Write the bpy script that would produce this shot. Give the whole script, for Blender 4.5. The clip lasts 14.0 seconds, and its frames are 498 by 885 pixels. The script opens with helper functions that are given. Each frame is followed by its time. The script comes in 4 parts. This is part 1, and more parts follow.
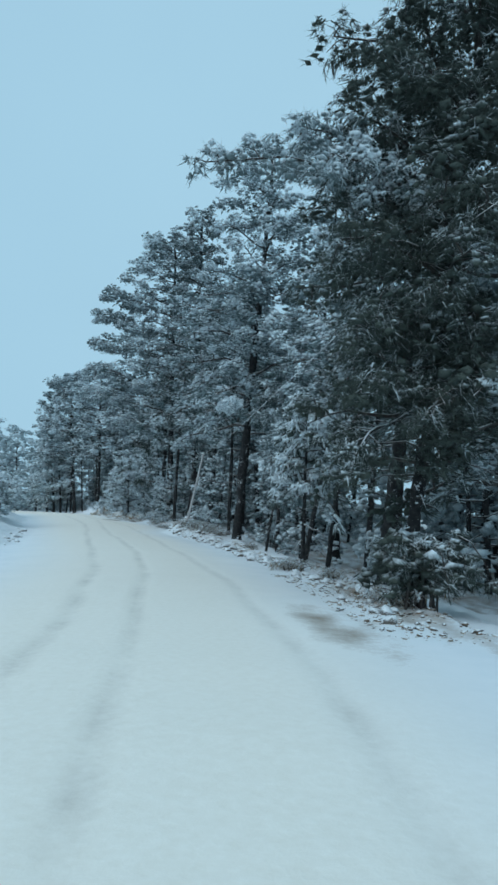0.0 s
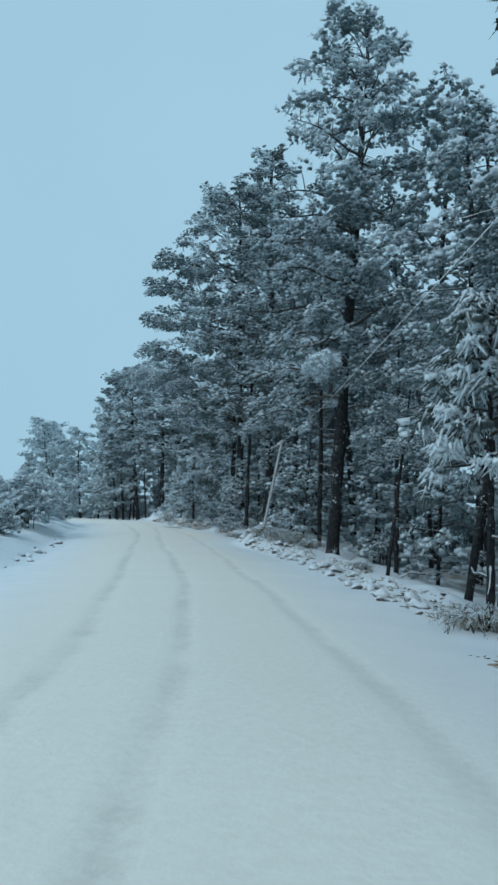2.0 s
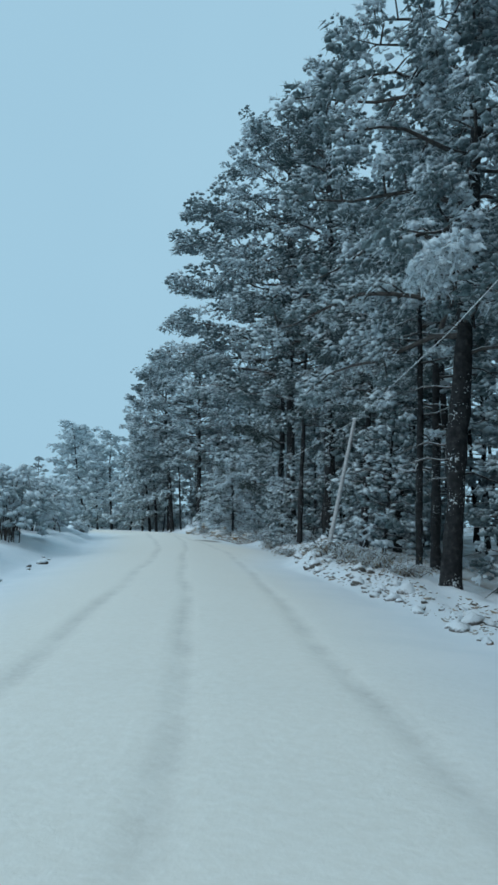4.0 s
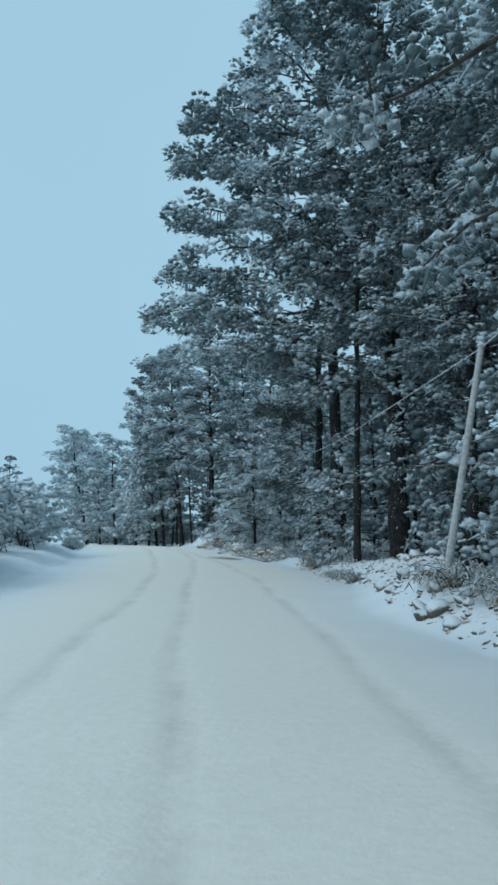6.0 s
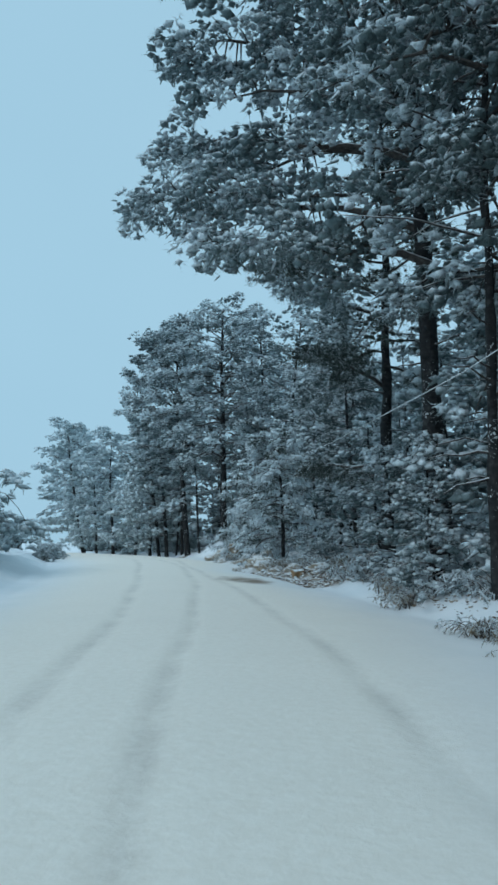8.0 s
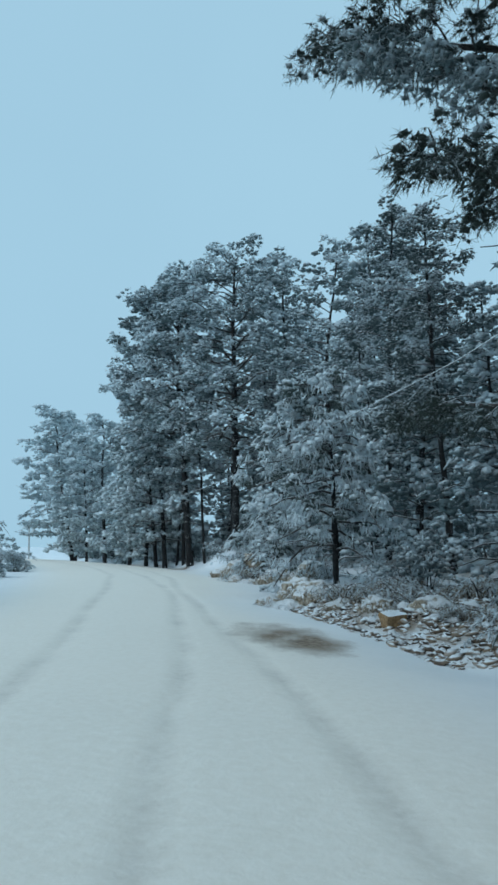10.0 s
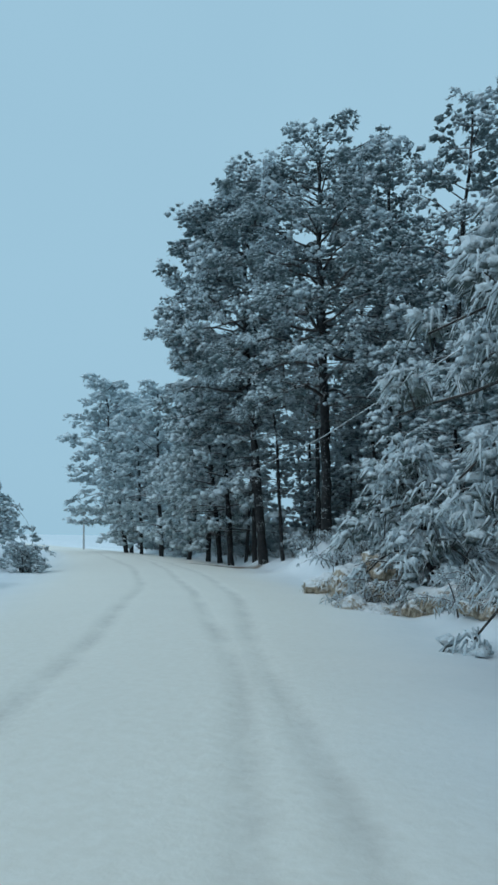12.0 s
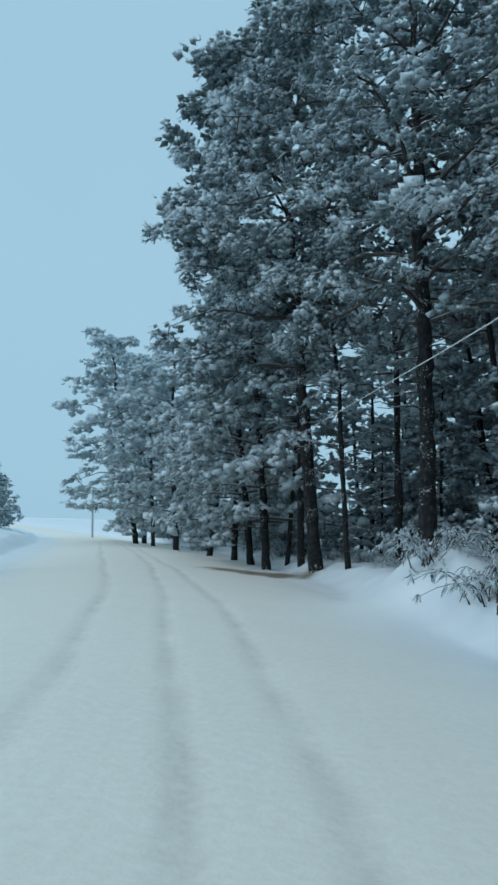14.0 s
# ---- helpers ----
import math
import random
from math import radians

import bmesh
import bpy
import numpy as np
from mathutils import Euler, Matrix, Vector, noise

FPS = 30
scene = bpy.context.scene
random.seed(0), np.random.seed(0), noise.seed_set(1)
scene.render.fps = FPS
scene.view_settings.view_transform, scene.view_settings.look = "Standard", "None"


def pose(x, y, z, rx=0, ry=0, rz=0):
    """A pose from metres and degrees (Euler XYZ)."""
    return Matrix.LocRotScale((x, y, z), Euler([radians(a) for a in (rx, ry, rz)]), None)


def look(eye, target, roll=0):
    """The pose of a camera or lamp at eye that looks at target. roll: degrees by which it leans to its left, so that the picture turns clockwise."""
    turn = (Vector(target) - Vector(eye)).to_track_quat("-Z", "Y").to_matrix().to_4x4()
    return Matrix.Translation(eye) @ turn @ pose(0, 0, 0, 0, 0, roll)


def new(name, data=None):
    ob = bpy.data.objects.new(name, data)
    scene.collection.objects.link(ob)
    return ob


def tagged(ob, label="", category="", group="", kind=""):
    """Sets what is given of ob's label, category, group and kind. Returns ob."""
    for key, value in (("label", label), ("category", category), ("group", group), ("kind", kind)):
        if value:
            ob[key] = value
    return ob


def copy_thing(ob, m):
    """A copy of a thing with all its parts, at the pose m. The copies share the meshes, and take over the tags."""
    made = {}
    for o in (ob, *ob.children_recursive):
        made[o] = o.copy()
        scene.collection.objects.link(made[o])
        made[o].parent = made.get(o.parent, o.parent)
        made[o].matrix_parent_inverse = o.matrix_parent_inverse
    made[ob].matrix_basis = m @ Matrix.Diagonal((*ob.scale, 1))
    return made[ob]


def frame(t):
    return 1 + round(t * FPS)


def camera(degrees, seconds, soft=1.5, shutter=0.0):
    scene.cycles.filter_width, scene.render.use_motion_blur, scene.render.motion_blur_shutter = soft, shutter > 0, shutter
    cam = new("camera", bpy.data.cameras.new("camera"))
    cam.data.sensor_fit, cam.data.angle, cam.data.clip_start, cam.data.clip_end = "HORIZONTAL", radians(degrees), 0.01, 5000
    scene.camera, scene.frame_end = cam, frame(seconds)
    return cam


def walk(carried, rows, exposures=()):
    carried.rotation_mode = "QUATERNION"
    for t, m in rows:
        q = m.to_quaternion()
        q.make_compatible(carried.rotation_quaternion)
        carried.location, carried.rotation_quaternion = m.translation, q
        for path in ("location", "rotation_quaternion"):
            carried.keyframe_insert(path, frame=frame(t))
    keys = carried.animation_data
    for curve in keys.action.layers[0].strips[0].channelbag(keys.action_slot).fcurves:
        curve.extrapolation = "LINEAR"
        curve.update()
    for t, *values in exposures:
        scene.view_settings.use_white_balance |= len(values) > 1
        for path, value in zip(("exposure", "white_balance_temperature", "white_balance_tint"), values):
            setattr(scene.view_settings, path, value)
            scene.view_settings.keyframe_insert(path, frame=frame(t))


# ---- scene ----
cam = camera(40.0, 14.0, 2.8)
PATH = [
    (0, (0.08, 0.511, 1.06), (0.074, 2.502, 1.253), 1.7),
    (0.5, (-0.056, 2.592, 1.021), (-0.115, 4.584, 1.19), 1.6),
    (1, (-0.266, 4.687, 1.023), (-0.376, 6.676, 1.201), 1.4),
    (1.5, (-0.517, 6.766, 1.0), (-0.692, 8.749, 1.191), 1.2),
    (2, (-0.816, 8.814, 0.973), (-1.027, 10.793, 1.176), 0.9),
    (2.5, (-1.12, 10.874, 0.939), (-1.368, 12.847, 1.157), 1.0),
    (3, (-1.445, 12.95, 0.901), (-1.707, 14.919, 1.135), 0.6),
    (3.5, (-1.773, 15.01, 0.867), (-2.058, 16.974, 1.115), 1.0),
    (4, (-2.116, 17.034, 0.845), (-2.452, 18.992, 1.082), 1.1),
    (4.2, (-2.283, 17.854, 0.837), (-2.634, 19.808, 1.081), 0.6),
    (6.3, (-4.419, 26.492, 0.825), (-4.789, 28.439, 1.097), -0.1),
    (6.5, (-4.622, 27.336, 0.832), (-4.992, 29.282, 1.107), -0.1),
    (7, (-5.135, 29.524, 0.866), (-5.506, 31.469, 1.15), 0.2),
    (7.5, (-5.723, 31.736, 0.864), (-6.109, 33.678, 1.148), -0.4),
    (7.7, (-5.962, 32.624, 0.866), (-6.356, 34.564, 1.154), 0.2),
    (9.8, (-8.381, 41.951, 0.997), (-8.807, 43.881, 1.298), 0.4),
    (10, (-8.641, 42.834, 1.002), (-9.067, 44.764, 1.309), 0.6),
    (10.5, (-9.344, 45.032, 1.023), (-9.804, 46.955, 1.321), 0.5),
    (11, (-10.054, 47.189, 1.05), (-10.541, 49.106, 1.351), 0.6),
    (11.5, (-10.777, 49.319, 1.082), (-11.331, 51.219, 1.367), 0.8),
    (12, (-11.522, 51.44, 1.125), (-12.138, 53.323, 1.399), 0.9),
    (12.5, (-12.31, 53.577, 1.147), (-12.954, 55.452, 1.413), 1.1),
    (13, (-13.111, 55.736, 1.221), (-13.773, 57.604, 1.488), 1.2),
    (13.5, (-14.002, 57.914, 1.29), (-14.671, 59.781, 1.55), 1.5),
    (14, (-14.914, 60.074, 1.316), (-15.604, 61.936, 1.549), 1.6),
]
walk(cam, [(t, look(eye, target, roll)) for t, eye, target, roll in PATH], ((0.0, 0.07), (1.5, 0.0), (3.0, 0.0), (6.5, 0.04), (10.0, 0.05), (10.5, -0.06), (13.5, -0.07), (14.0, 0.0)))

# ---- light: an even overcast sky, with a very soft sun behind the cloud ----
SUN_EL, SUN_AZ = radians(48), radians(215)
world = bpy.data.worlds.new("overcast")
scene.world = world
world.use_nodes = True
wn, wl = world.node_tree.nodes, world.node_tree.links
wn.clear()
sky = wn.new("ShaderNodeTexSky")
sky.sky_type, sky.sun_disc = "NISHITA", False
sky.sun_elevation, sky.sun_rotation = SUN_EL, SUN_AZ
sky.dust_density, sky.air_density = 4.0, 1.0
clear_sky = wn.new("ShaderNodeBackground")
clear_sky.inputs["Strength"].default_value = 0.05
wl.new(sky.outputs["Color"], clear_sky.inputs["Color"])
cloud = wn.new("ShaderNodeBackground")
cloud.inputs["Strength"].default_value = 1.0
wtc = wn.new("ShaderNodeTexCoord")
wnoise = wn.new("ShaderNodeTexNoise")
wnoise.inputs["Scale"].default_value = 1.6
wnoise.inputs["Detail"].default_value = 3.0
wl.new(wtc.outputs["Generated"], wnoise.inputs["Vector"])
wramp = wn.new("ShaderNodeValToRGB")
wramp.color_ramp.elements[0].position, wramp.color_ramp.elements[1].position = 0.3, 0.7
wramp.color_ramp.elements[0].color = (0.358, 0.600, 0.765, 1)
wramp.color_ramp.elements[1].color = (0.386, 0.640, 0.805, 1)
wl.new(wnoise.outputs["Fac"], wramp.inputs["Fac"])
wl.new(wramp.outputs["Color"], cloud.inputs["Color"])
wmix = wn.new("ShaderNodeMixShader")
wmix.inputs["Fac"].default_value = 0.92
wl.new(clear_sky.outputs[0], wmix.inputs[1])
wl.new(cloud.outputs[0], wmix.inputs[2])
wout = wn.new("ShaderNodeOutputWorld")
wl.new(wmix.outputs[0], wout.inputs["Surface"])

sun = new("sun", bpy.data.lights.new("sun", "SUN"))
sun.data.energy, sun.data.angle, sun.data.color = 0.75, radians(50), (0.94, 0.97, 1.0)
sun.matrix_world = look((0, 0, 0), (-math.sin(SUN_AZ) * math.cos(SUN_EL), -math.cos(SUN_AZ) * math.cos(SUN_EL), -math.sin(SUN_EL)))


# ---- materials ----
def material(name, rough=0.8):
    m = bpy.data.materials.new(name)
    m.use_nodes = True
    b = m.node_tree.nodes["Principled BSDF"]
    b.inputs["Roughness"].default_value = rough
    b.inputs["Specular IOR Level"].default_value = 0.25
    return m, m.node_tree.nodes, m.node_tree.links, b


def noise_node(n, l, scale, detail=4.0, rough=0.55, source="Object"):
    tc = n.new("ShaderNodeTexCoord")
    t = n.new("ShaderNodeTexNoise")
    t.inputs["Scale"].default_value, t.inputs["Detail"].default_value, t.inputs["Roughness"].default_value = scale, detail, rough
    l.new(tc.outputs[source], t.inputs["Vector"])
    return t


def ramp(n, l, fac, stops):
    r = n.new("ShaderNodeValToRGB")
    e = r.color_ramp.elements
    e[0].position, e[0].color = stops[0][0], (*stops[0][1], 1)
    e[1].position, e[1].color = stops[-1][0], (*stops[-1][1], 1)
    for p, c in stops[1:-1]:
        k = e.new(p)
        k.color = (*c, 1)
    l.new(fac, r.inputs["Fac"])
    return r


def mix_colour(n, l, fac, a, b):
    m = n.new("ShaderNodeMix")
    m.data_type = "RGBA"
    for sock, v in ((m.inputs[0], fac), (m.inputs[6], a), (m.inputs[7], b)):
        if isinstance(v, (tuple, float)):
            sock.default_value = (*v, 1) if isinstance(v, tuple) else v
        else:
            l.new(v, sock)
    return m.outputs[2]


def maths(n, l, op, a, b=0.0, c=None, clamp=False):
    m = n.new("ShaderNodeMath")
    m.operation, m.use_clamp = op, clamp
    for sock, v in zip(m.inputs, (a, b) if c is None else (a, b, c)):
        if isinstance(v, (int, float)):
            sock.default_value = v
        else:
            l.new(v, sock)
    return m.outputs[0]


def bump(n, l, b, height, strength, distance):
    k = n.new("ShaderNodeBump")
    k.inputs["Strength"].default_value, k.inputs["Distance"].default_value = strength, distance
    l.new(height, k.inputs["Height"])
    l.new(k.outputs["Normal"], b.inputs["Normal"])


def snow_mask(n, l, low, high, patch_scale, patch):
    """Snow lies where a face looks up, broken by patches."""
    g = n.new("ShaderNodeNewGeometry")
    sep = n.new("ShaderNodeSeparateXYZ")
    l.new(g.outputs["Normal"], sep.inputs[0])
    t = noise_node(n, l, patch_scale, 3.0)
    up = maths(n, l, "MULTIPLY_ADD", maths(n, l, "SUBTRACT", t.outputs["Fac"], 0.5), patch, sep.outputs["Z"])
    r = n.new("ShaderNodeMapRange")
    r.interpolation_type = "SMOOTHSTEP"
    r.inputs["From Min"].default_value, r.inputs["From Max"].default_value = low, high
    l.new(up, r.inputs["Value"])
    return r.outputs["Result"]


SNOW = (0.80, 0.85, 0.88)


def needle_material(name, dark, light, low, high, tilt=0.12):
    """Needles, white where snow has settled on the upper side of each pad."""
    m, n, l, b = material(name, 0.75)
    t = noise_node(n, l, 2.2, 3.0)
    green = ramp(n, l, t.outputs["Fac"], [(0.3, dark), (0.7, light)])
    at = n.new("ShaderNodeAttribute")
    at.attribute_name = "snow"
    g = n.new("ShaderNodeNewGeometry")
    sep = n.new("ShaderNodeSeparateXYZ")
    l.new(g.outputs["Normal"], sep.inputs[0])
    patch = noise_node(n, l, 1.9, 4.0, 0.6)
    s = maths(n, l, "MULTIPLY_ADD", sep.outputs["Z"], tilt, at.outputs["Fac"])
    s = maths(n, l, "MULTIPLY_ADD", maths(n, l, "SUBTRACT", patch.outputs["Fac"], 0.5), 1.5, s)
    strand = noise_node(n, l, 24.0, 3.0, 0.65)
    hang = n.new("ShaderNodeMapping")
    hang.inputs["Scale"].default_value = (1, 1, 0.4)
    l.new(strand.inputs["Vector"].links[0].from_socket, hang.inputs["Vector"])
    l.new(hang.outputs["Vector"], strand.inputs["Vector"])
    s = maths(n, l, "MULTIPLY_ADD", maths(n, l, "SUBTRACT", strand.outputs["Fac"], 0.5), 0.7, s)
    r = n.new("ShaderNodeMapRange")
    r.interpolation_type = "SMOOTHSTEP"
    r.inputs["From Min"].default_value, r.inputs["From Max"].default_value = low, high
    l.new(s, r.inputs["Value"])
    l.new(mix_colour(n, l, r.outputs["Result"], green.outputs["Color"], (0.755, 0.845, 0.89)), b.inputs["Base Color"])
    bump(n, l, b, strand.outputs["Fac"], 0.9, 0.06)
    return m


needles = needle_material("snowy_pine_needles", (0.105, 0.155, 0.165), (0.215, 0.275, 0.285), 0.05, 0.70)
# Less snow, and the shade on these pines put into a darker base.
needles_mid = needle_material("shaded_dusted_pine_needles", (0.065, 0.098, 0.100), (0.135, 0.175, 0.178), 0.22, 0.85)
# Deep-wood growth: haze between the trunks is put into a paler base colour.
needles_deep_haze = needle_material("hazed_deep_wood_needles", (0.20, 0.26, 0.278), (0.30, 0.368, 0.388), 0.20, 1.25)
# Frosted growth farther off, with haze painted in as paler, bluer needles.
needles_frosted_haze = needle_material("hazed_frosted_pine_needles", (0.205, 0.275, 0.29), (0.325, 0.40, 0.415), -0.05, 0.8)
# Farthest pines: distance haze painted as the palest, bluest base colour.
needles_far_haze = needle_material("far_hazed_pine_needles", (0.32, 0.405, 0.43), (0.42, 0.51, 0.535), -0.1, 1.0)
needles_loaded = needle_material("snow_laden_needles", (0.07, 0.10, 0.095), (0.13, 0.16, 0.15), -0.08, 0.42)
needles_dark = needle_material("dark_pine_needles", (0.040, 0.056, 0.050), (0.085, 0.105, 0.090), 0.42, 1.1)
# Dry twigs whose tan is pushed further to carry the headlights' warmth.
headlit_dry_twigs = needle_material("headlit_dry_snowy_twigs", (0.20, 0.15, 0.095), (0.42, 0.33, 0.22), 0.14, 0.75)

bark, n, l, b = material("pine_bark", 0.9)
tb = noise_node(n, l, 9.0, 6.0)
tb2 = noise_node(n, l, 1.4, 3.0)
col = ramp(n, l, tb.outputs["Fac"], [(0.3, (0.011, 0.012, 0.013)), (0.55, (0.028, 0.028, 0.029)), (0.75, (0.065, 0.062, 0.060))])
speck = noise_node(n, l, 24.0, 3.0)
flake = maths(n, l, "GREATER_THAN", maths(n, l, "MULTIPLY", speck.outputs["Fac"], tb2.outputs["Fac"]), 0.355)
l.new(mix_colour(n, l, maths(n, l, "MULTIPLY", flake, 0.7), col.outputs["Color"], SNOW), b.inputs["Base Color"])
bump(n, l, b, tb.outputs["Fac"], 1.0, 0.06)

limb_bark, n, l, b = material("snowy_limb_bark", 0.9)
tb = noise_node(n, l, 12.0, 4.0)
col = ramp(n, l, tb.outputs["Fac"], [(0.3, (0.03, 0.028, 0.028)), (0.7, (0.11, 0.095, 0.085))])
l.new(mix_colour(n, l, snow_mask(n, l, 0.45, 0.85, 3.0, 1.0), col.outputs["Color"], SNOW), b.inputs["Base Color"])
bump(n, l, b, tb.outputs["Fac"], 0.6, 0.02)

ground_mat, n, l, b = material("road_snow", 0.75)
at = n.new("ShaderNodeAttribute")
at.attribute_name = "wear_and_glow"
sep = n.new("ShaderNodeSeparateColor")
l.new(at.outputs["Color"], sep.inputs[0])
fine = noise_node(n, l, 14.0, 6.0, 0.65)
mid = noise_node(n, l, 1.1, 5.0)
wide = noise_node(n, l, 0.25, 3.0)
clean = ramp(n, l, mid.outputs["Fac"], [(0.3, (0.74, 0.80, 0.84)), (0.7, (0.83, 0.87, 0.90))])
# Warm tone for sandy snow, with the car's headlight glow painted in.
headlit_sand = ramp(n, l, fine.outputs["Fac"], [(0.3, (0.85, 0.79, 0.695)), (0.7, (0.915, 0.865, 0.78))])
c1 = mix_colour(n, l, maths(n, l, "MULTIPLY", sep.outputs[0], 0.9), clean.outputs["Color"], headlit_sand.outputs["Color"])
slush = ramp(n, l, fine.outputs["Fac"], [(0.3, (0.36, 0.33, 0.30)), (0.7, (0.60, 0.57, 0.53))])
rutf = maths(n, l, "MULTIPLY", sep.outputs[1], maths(n, l, "MULTIPLY_ADD", mid.outputs["Fac"], 2.6, -0.85), clamp=True)
c2 = mix_colour(n, l, maths(n, l, "MULTIPLY", rutf, 0.52), c1, slush.outputs["Color"])
soil = ramp(n, l, fine.outputs["Fac"], [(0.25, (0.10, 0.078, 0.056)), (0.5, (0.25, 0.19, 0.14)), (0.75, (0.52, 0.46, 0.40))])
mm = maths(n, l, "MULTIPLY_ADD", mid.outputs["Fac"], 0.7, maths(n, l, "MULTIPLY", fine.outputs["Fac"], 0.5))
soilf = maths(n, l, "MULTIPLY_ADD", maths(n, l, "SUBTRACT", maths(n, l, "ADD", sep.outputs[2], mm), 1.0), 2.6, 0.0, clamp=True)
c3 = mix_colour(n, l, soilf, c2, soil.outputs["Color"])
l.new(c3, b.inputs["Base Color"])
bump(n, l, b, maths(n, l, "ADD", fine.outputs["Fac"], mid.outputs["Fac"]), 0.14, 0.05)

rock_mat, n, l, b = material("snow_capped_rock", 0.9)
tb = noise_node(n, l, 6.0, 6.0)
col = ramp(n, l, tb.outputs["Fac"], [(0.3, (0.05, 0.048, 0.045)), (0.7, (0.20, 0.175, 0.15))])
l.new(mix_colour(n, l, snow_mask(n, l, -0.05, 0.45, 5.0, 0.9), col.outputs["Color"], SNOW), b.inputs["Base Color"])
bump(n, l, b, tb.outputs["Fac"], 0.7, 0.03)

pole_mat, n, l, b = material("weathered_pole_wood", 0.85)
tb = noise_node(n, l, 20.0, 4.0)
col = ramp(n, l, tb.outputs["Fac"], [(0.3, (0.34, 0.34, 0.34)), (0.7, (0.58, 0.58, 0.58))])
l.new(mix_colour(n, l, snow_mask(n, l, 0.2, 0.6, 5.0, 0.8), col.outputs["Color"], SNOW), b.inputs["Base Color"])
cable_mat, n, l, b = material("snowy_cable", 0.7)
l.new(mix_colour(n, l, snow_mask(n, l, -0.9, -0.1, 1.5, 0.8), (0.25, 0.25, 0.25), SNOW), b.inputs["Base Color"])


# ---- the lie of the land ----
ROAD_X = ((-60, 2.0), (-20, 1.2), (0.5, 0.05), (8.8, -0.85), (17, -2.1), (27.3, -4.6), (34, -6.4), (42.5, -8.55), (51.4, -11.5), (60, -15.0), (70, -20.0), (80, -26.0), (100, -39.0), (130, -62.0), (400, -300.0))
ROAD_Z = ((-60, -0.1), (0, -0.14), (17, -0.30), (27, -0.32), (35, -0.28), (42, -0.16), (51, -0.02), (60, 0.14), (75, 0.10), (95, -0.12), (130, -0.6), (400, -3.0))
EDGE_R = ((-60, 3.0), (10, 2.8), (17, 3.0), (28, 3.4), (36, 2.9), (44, 4.0), (50, 3.2), (55, 2.5), (58, 3.1), (62, 3.8), (66, 4.1), (70, 4.0), (75, 5.0), (90, 6.0), (400, 8.0))
BANK_R = ((-60, 0.05), (20, 0.05), (28, 0.12), (33, 0.34), (38, 0.62), (42, 0.58), (46, 0.32), (52, 0.25), (58, 0.35), (70, 0.5), (90, 0.3), (400, 0.3))
WOOD_R = ((-60, -0.7), (20, -0.8), (30, -0.4), (38, 0.1), (48, 0.25), (56, 0.6), (70, 1.0), (85, 0.6), (120, 0.5), (400, 2.0))
EDGE_L = ((-60, 4.0), (20, 4.2), (40, 4.8), (60, 4.8), (80, 5.5), (400, 8.0))


def along(table, y):
    return np.interp(y, [p[0] for p in table], [p[1] for p in table])


def road_x(y):
    return (along(ROAD_X, y - 3) + along(ROAD_X, y) + along(ROAD_X, y + 3)) / 3


def smooth(a, lo, hi):
    t = np.clip((a - lo) / (hi - lo), 0, 1)
    return t * t * (3 - 2 * t)


def wobble(x, y, scale, seed):
    """A cheap smooth noise, from a few crossing waves."""
    rng = np.random.RandomState(seed)
    out = 0
    for k in range(6):
        a, f, p = rng.uniform(0, 6.28), rng.uniform(0.6, 1.7) / scale, rng.uniform(0, 6.28)
        out = out + np.sin((x * np.cos(a) + y * np.sin(a)) * f * 6.28 + p)
    return out / 6


RUTS = ((((0, -1.15), (32, -1.4), (57, -1.1), (64, -0.9), (80, -1.2)), 0.11), (((0, -0.25), (40, -0.2), (57, 0.25), (80, 0.2)), 0.09), (((0, 1.05), (32, 1.4), (45, 1.1), (57, 0.65), (64, 0.95), (80, 0.9)), 0.10))


def rut_at(u, y):
    """How far into a wheel rut a place lies, 0 to 1."""
    out = 0
    for k, (line, w) in enumerate(RUTS):
        c = along(line, y) + 0.09 * np.sin(y * 0.21 + k * 3) + 0.04 * np.sin(y * 0.9 + k)
        out = np.maximum(out, np.exp(-((u - c) / w) ** 2))
    return out


def ground_z(x, y):
    x, y = np.asarray(x, float), np.asarray(y, float)
    u = (x - road_x(y)) * 0.97
    er, el = along(EDGE_R, y) + 0.35 * wobble(x, y, 5.0, 3), along(EDGE_L, y) + 0.4 * wobble(x, y, 6.0, 4)
    z = along(ROAD_Z, y) - 0.012 * np.minimum(u * u, 16) + 0.02 * wobble(x, y, 2.3, 5) - 0.018 * rut_at(u, y)
    bank, wood = along(BANK_R, y), along(WOOD_R, y)
    rough_r = smooth(u, er - 0.3, er + 1.0)
    z = z + bank * smooth(u, er - 0.4, er + 0.7) + (wood - bank) * smooth(u, er + 0.8, er + 5.0)
    z = z + rough_r * (0.10 * wobble(x, y, 1.1, 6) + 0.05 * wobble(x, y, 0.5, 7))
    z = z + 0.75 * np.exp(-(((x + 15.8) / 1.1) ** 2 + ((y - 71.6) / 1.5) ** 2)) + 0.45 * np.exp(-(((x + 13.4) / 0.75) ** 2 + ((y - 64.9) / 0.7) ** 2))
    z = z + 0.18 * np.exp(-(((x + 3.5) / 1.0) ** 2 + ((y - 39.0) / 2.4) ** 2))
    left = np.maximum(-u - el, 0)
    z = z + smooth(left, 0, 1.2) * 0.22 + np.minimum(left, 10) * 0.15 + smooth(left, 0, 2) * (0.14 * wobble(x, y, 2.5, 8) + 0.07 * wobble(x, y, 0.8, 9))
    return z


def gz(x, y):
    return float(ground_z(x, y))


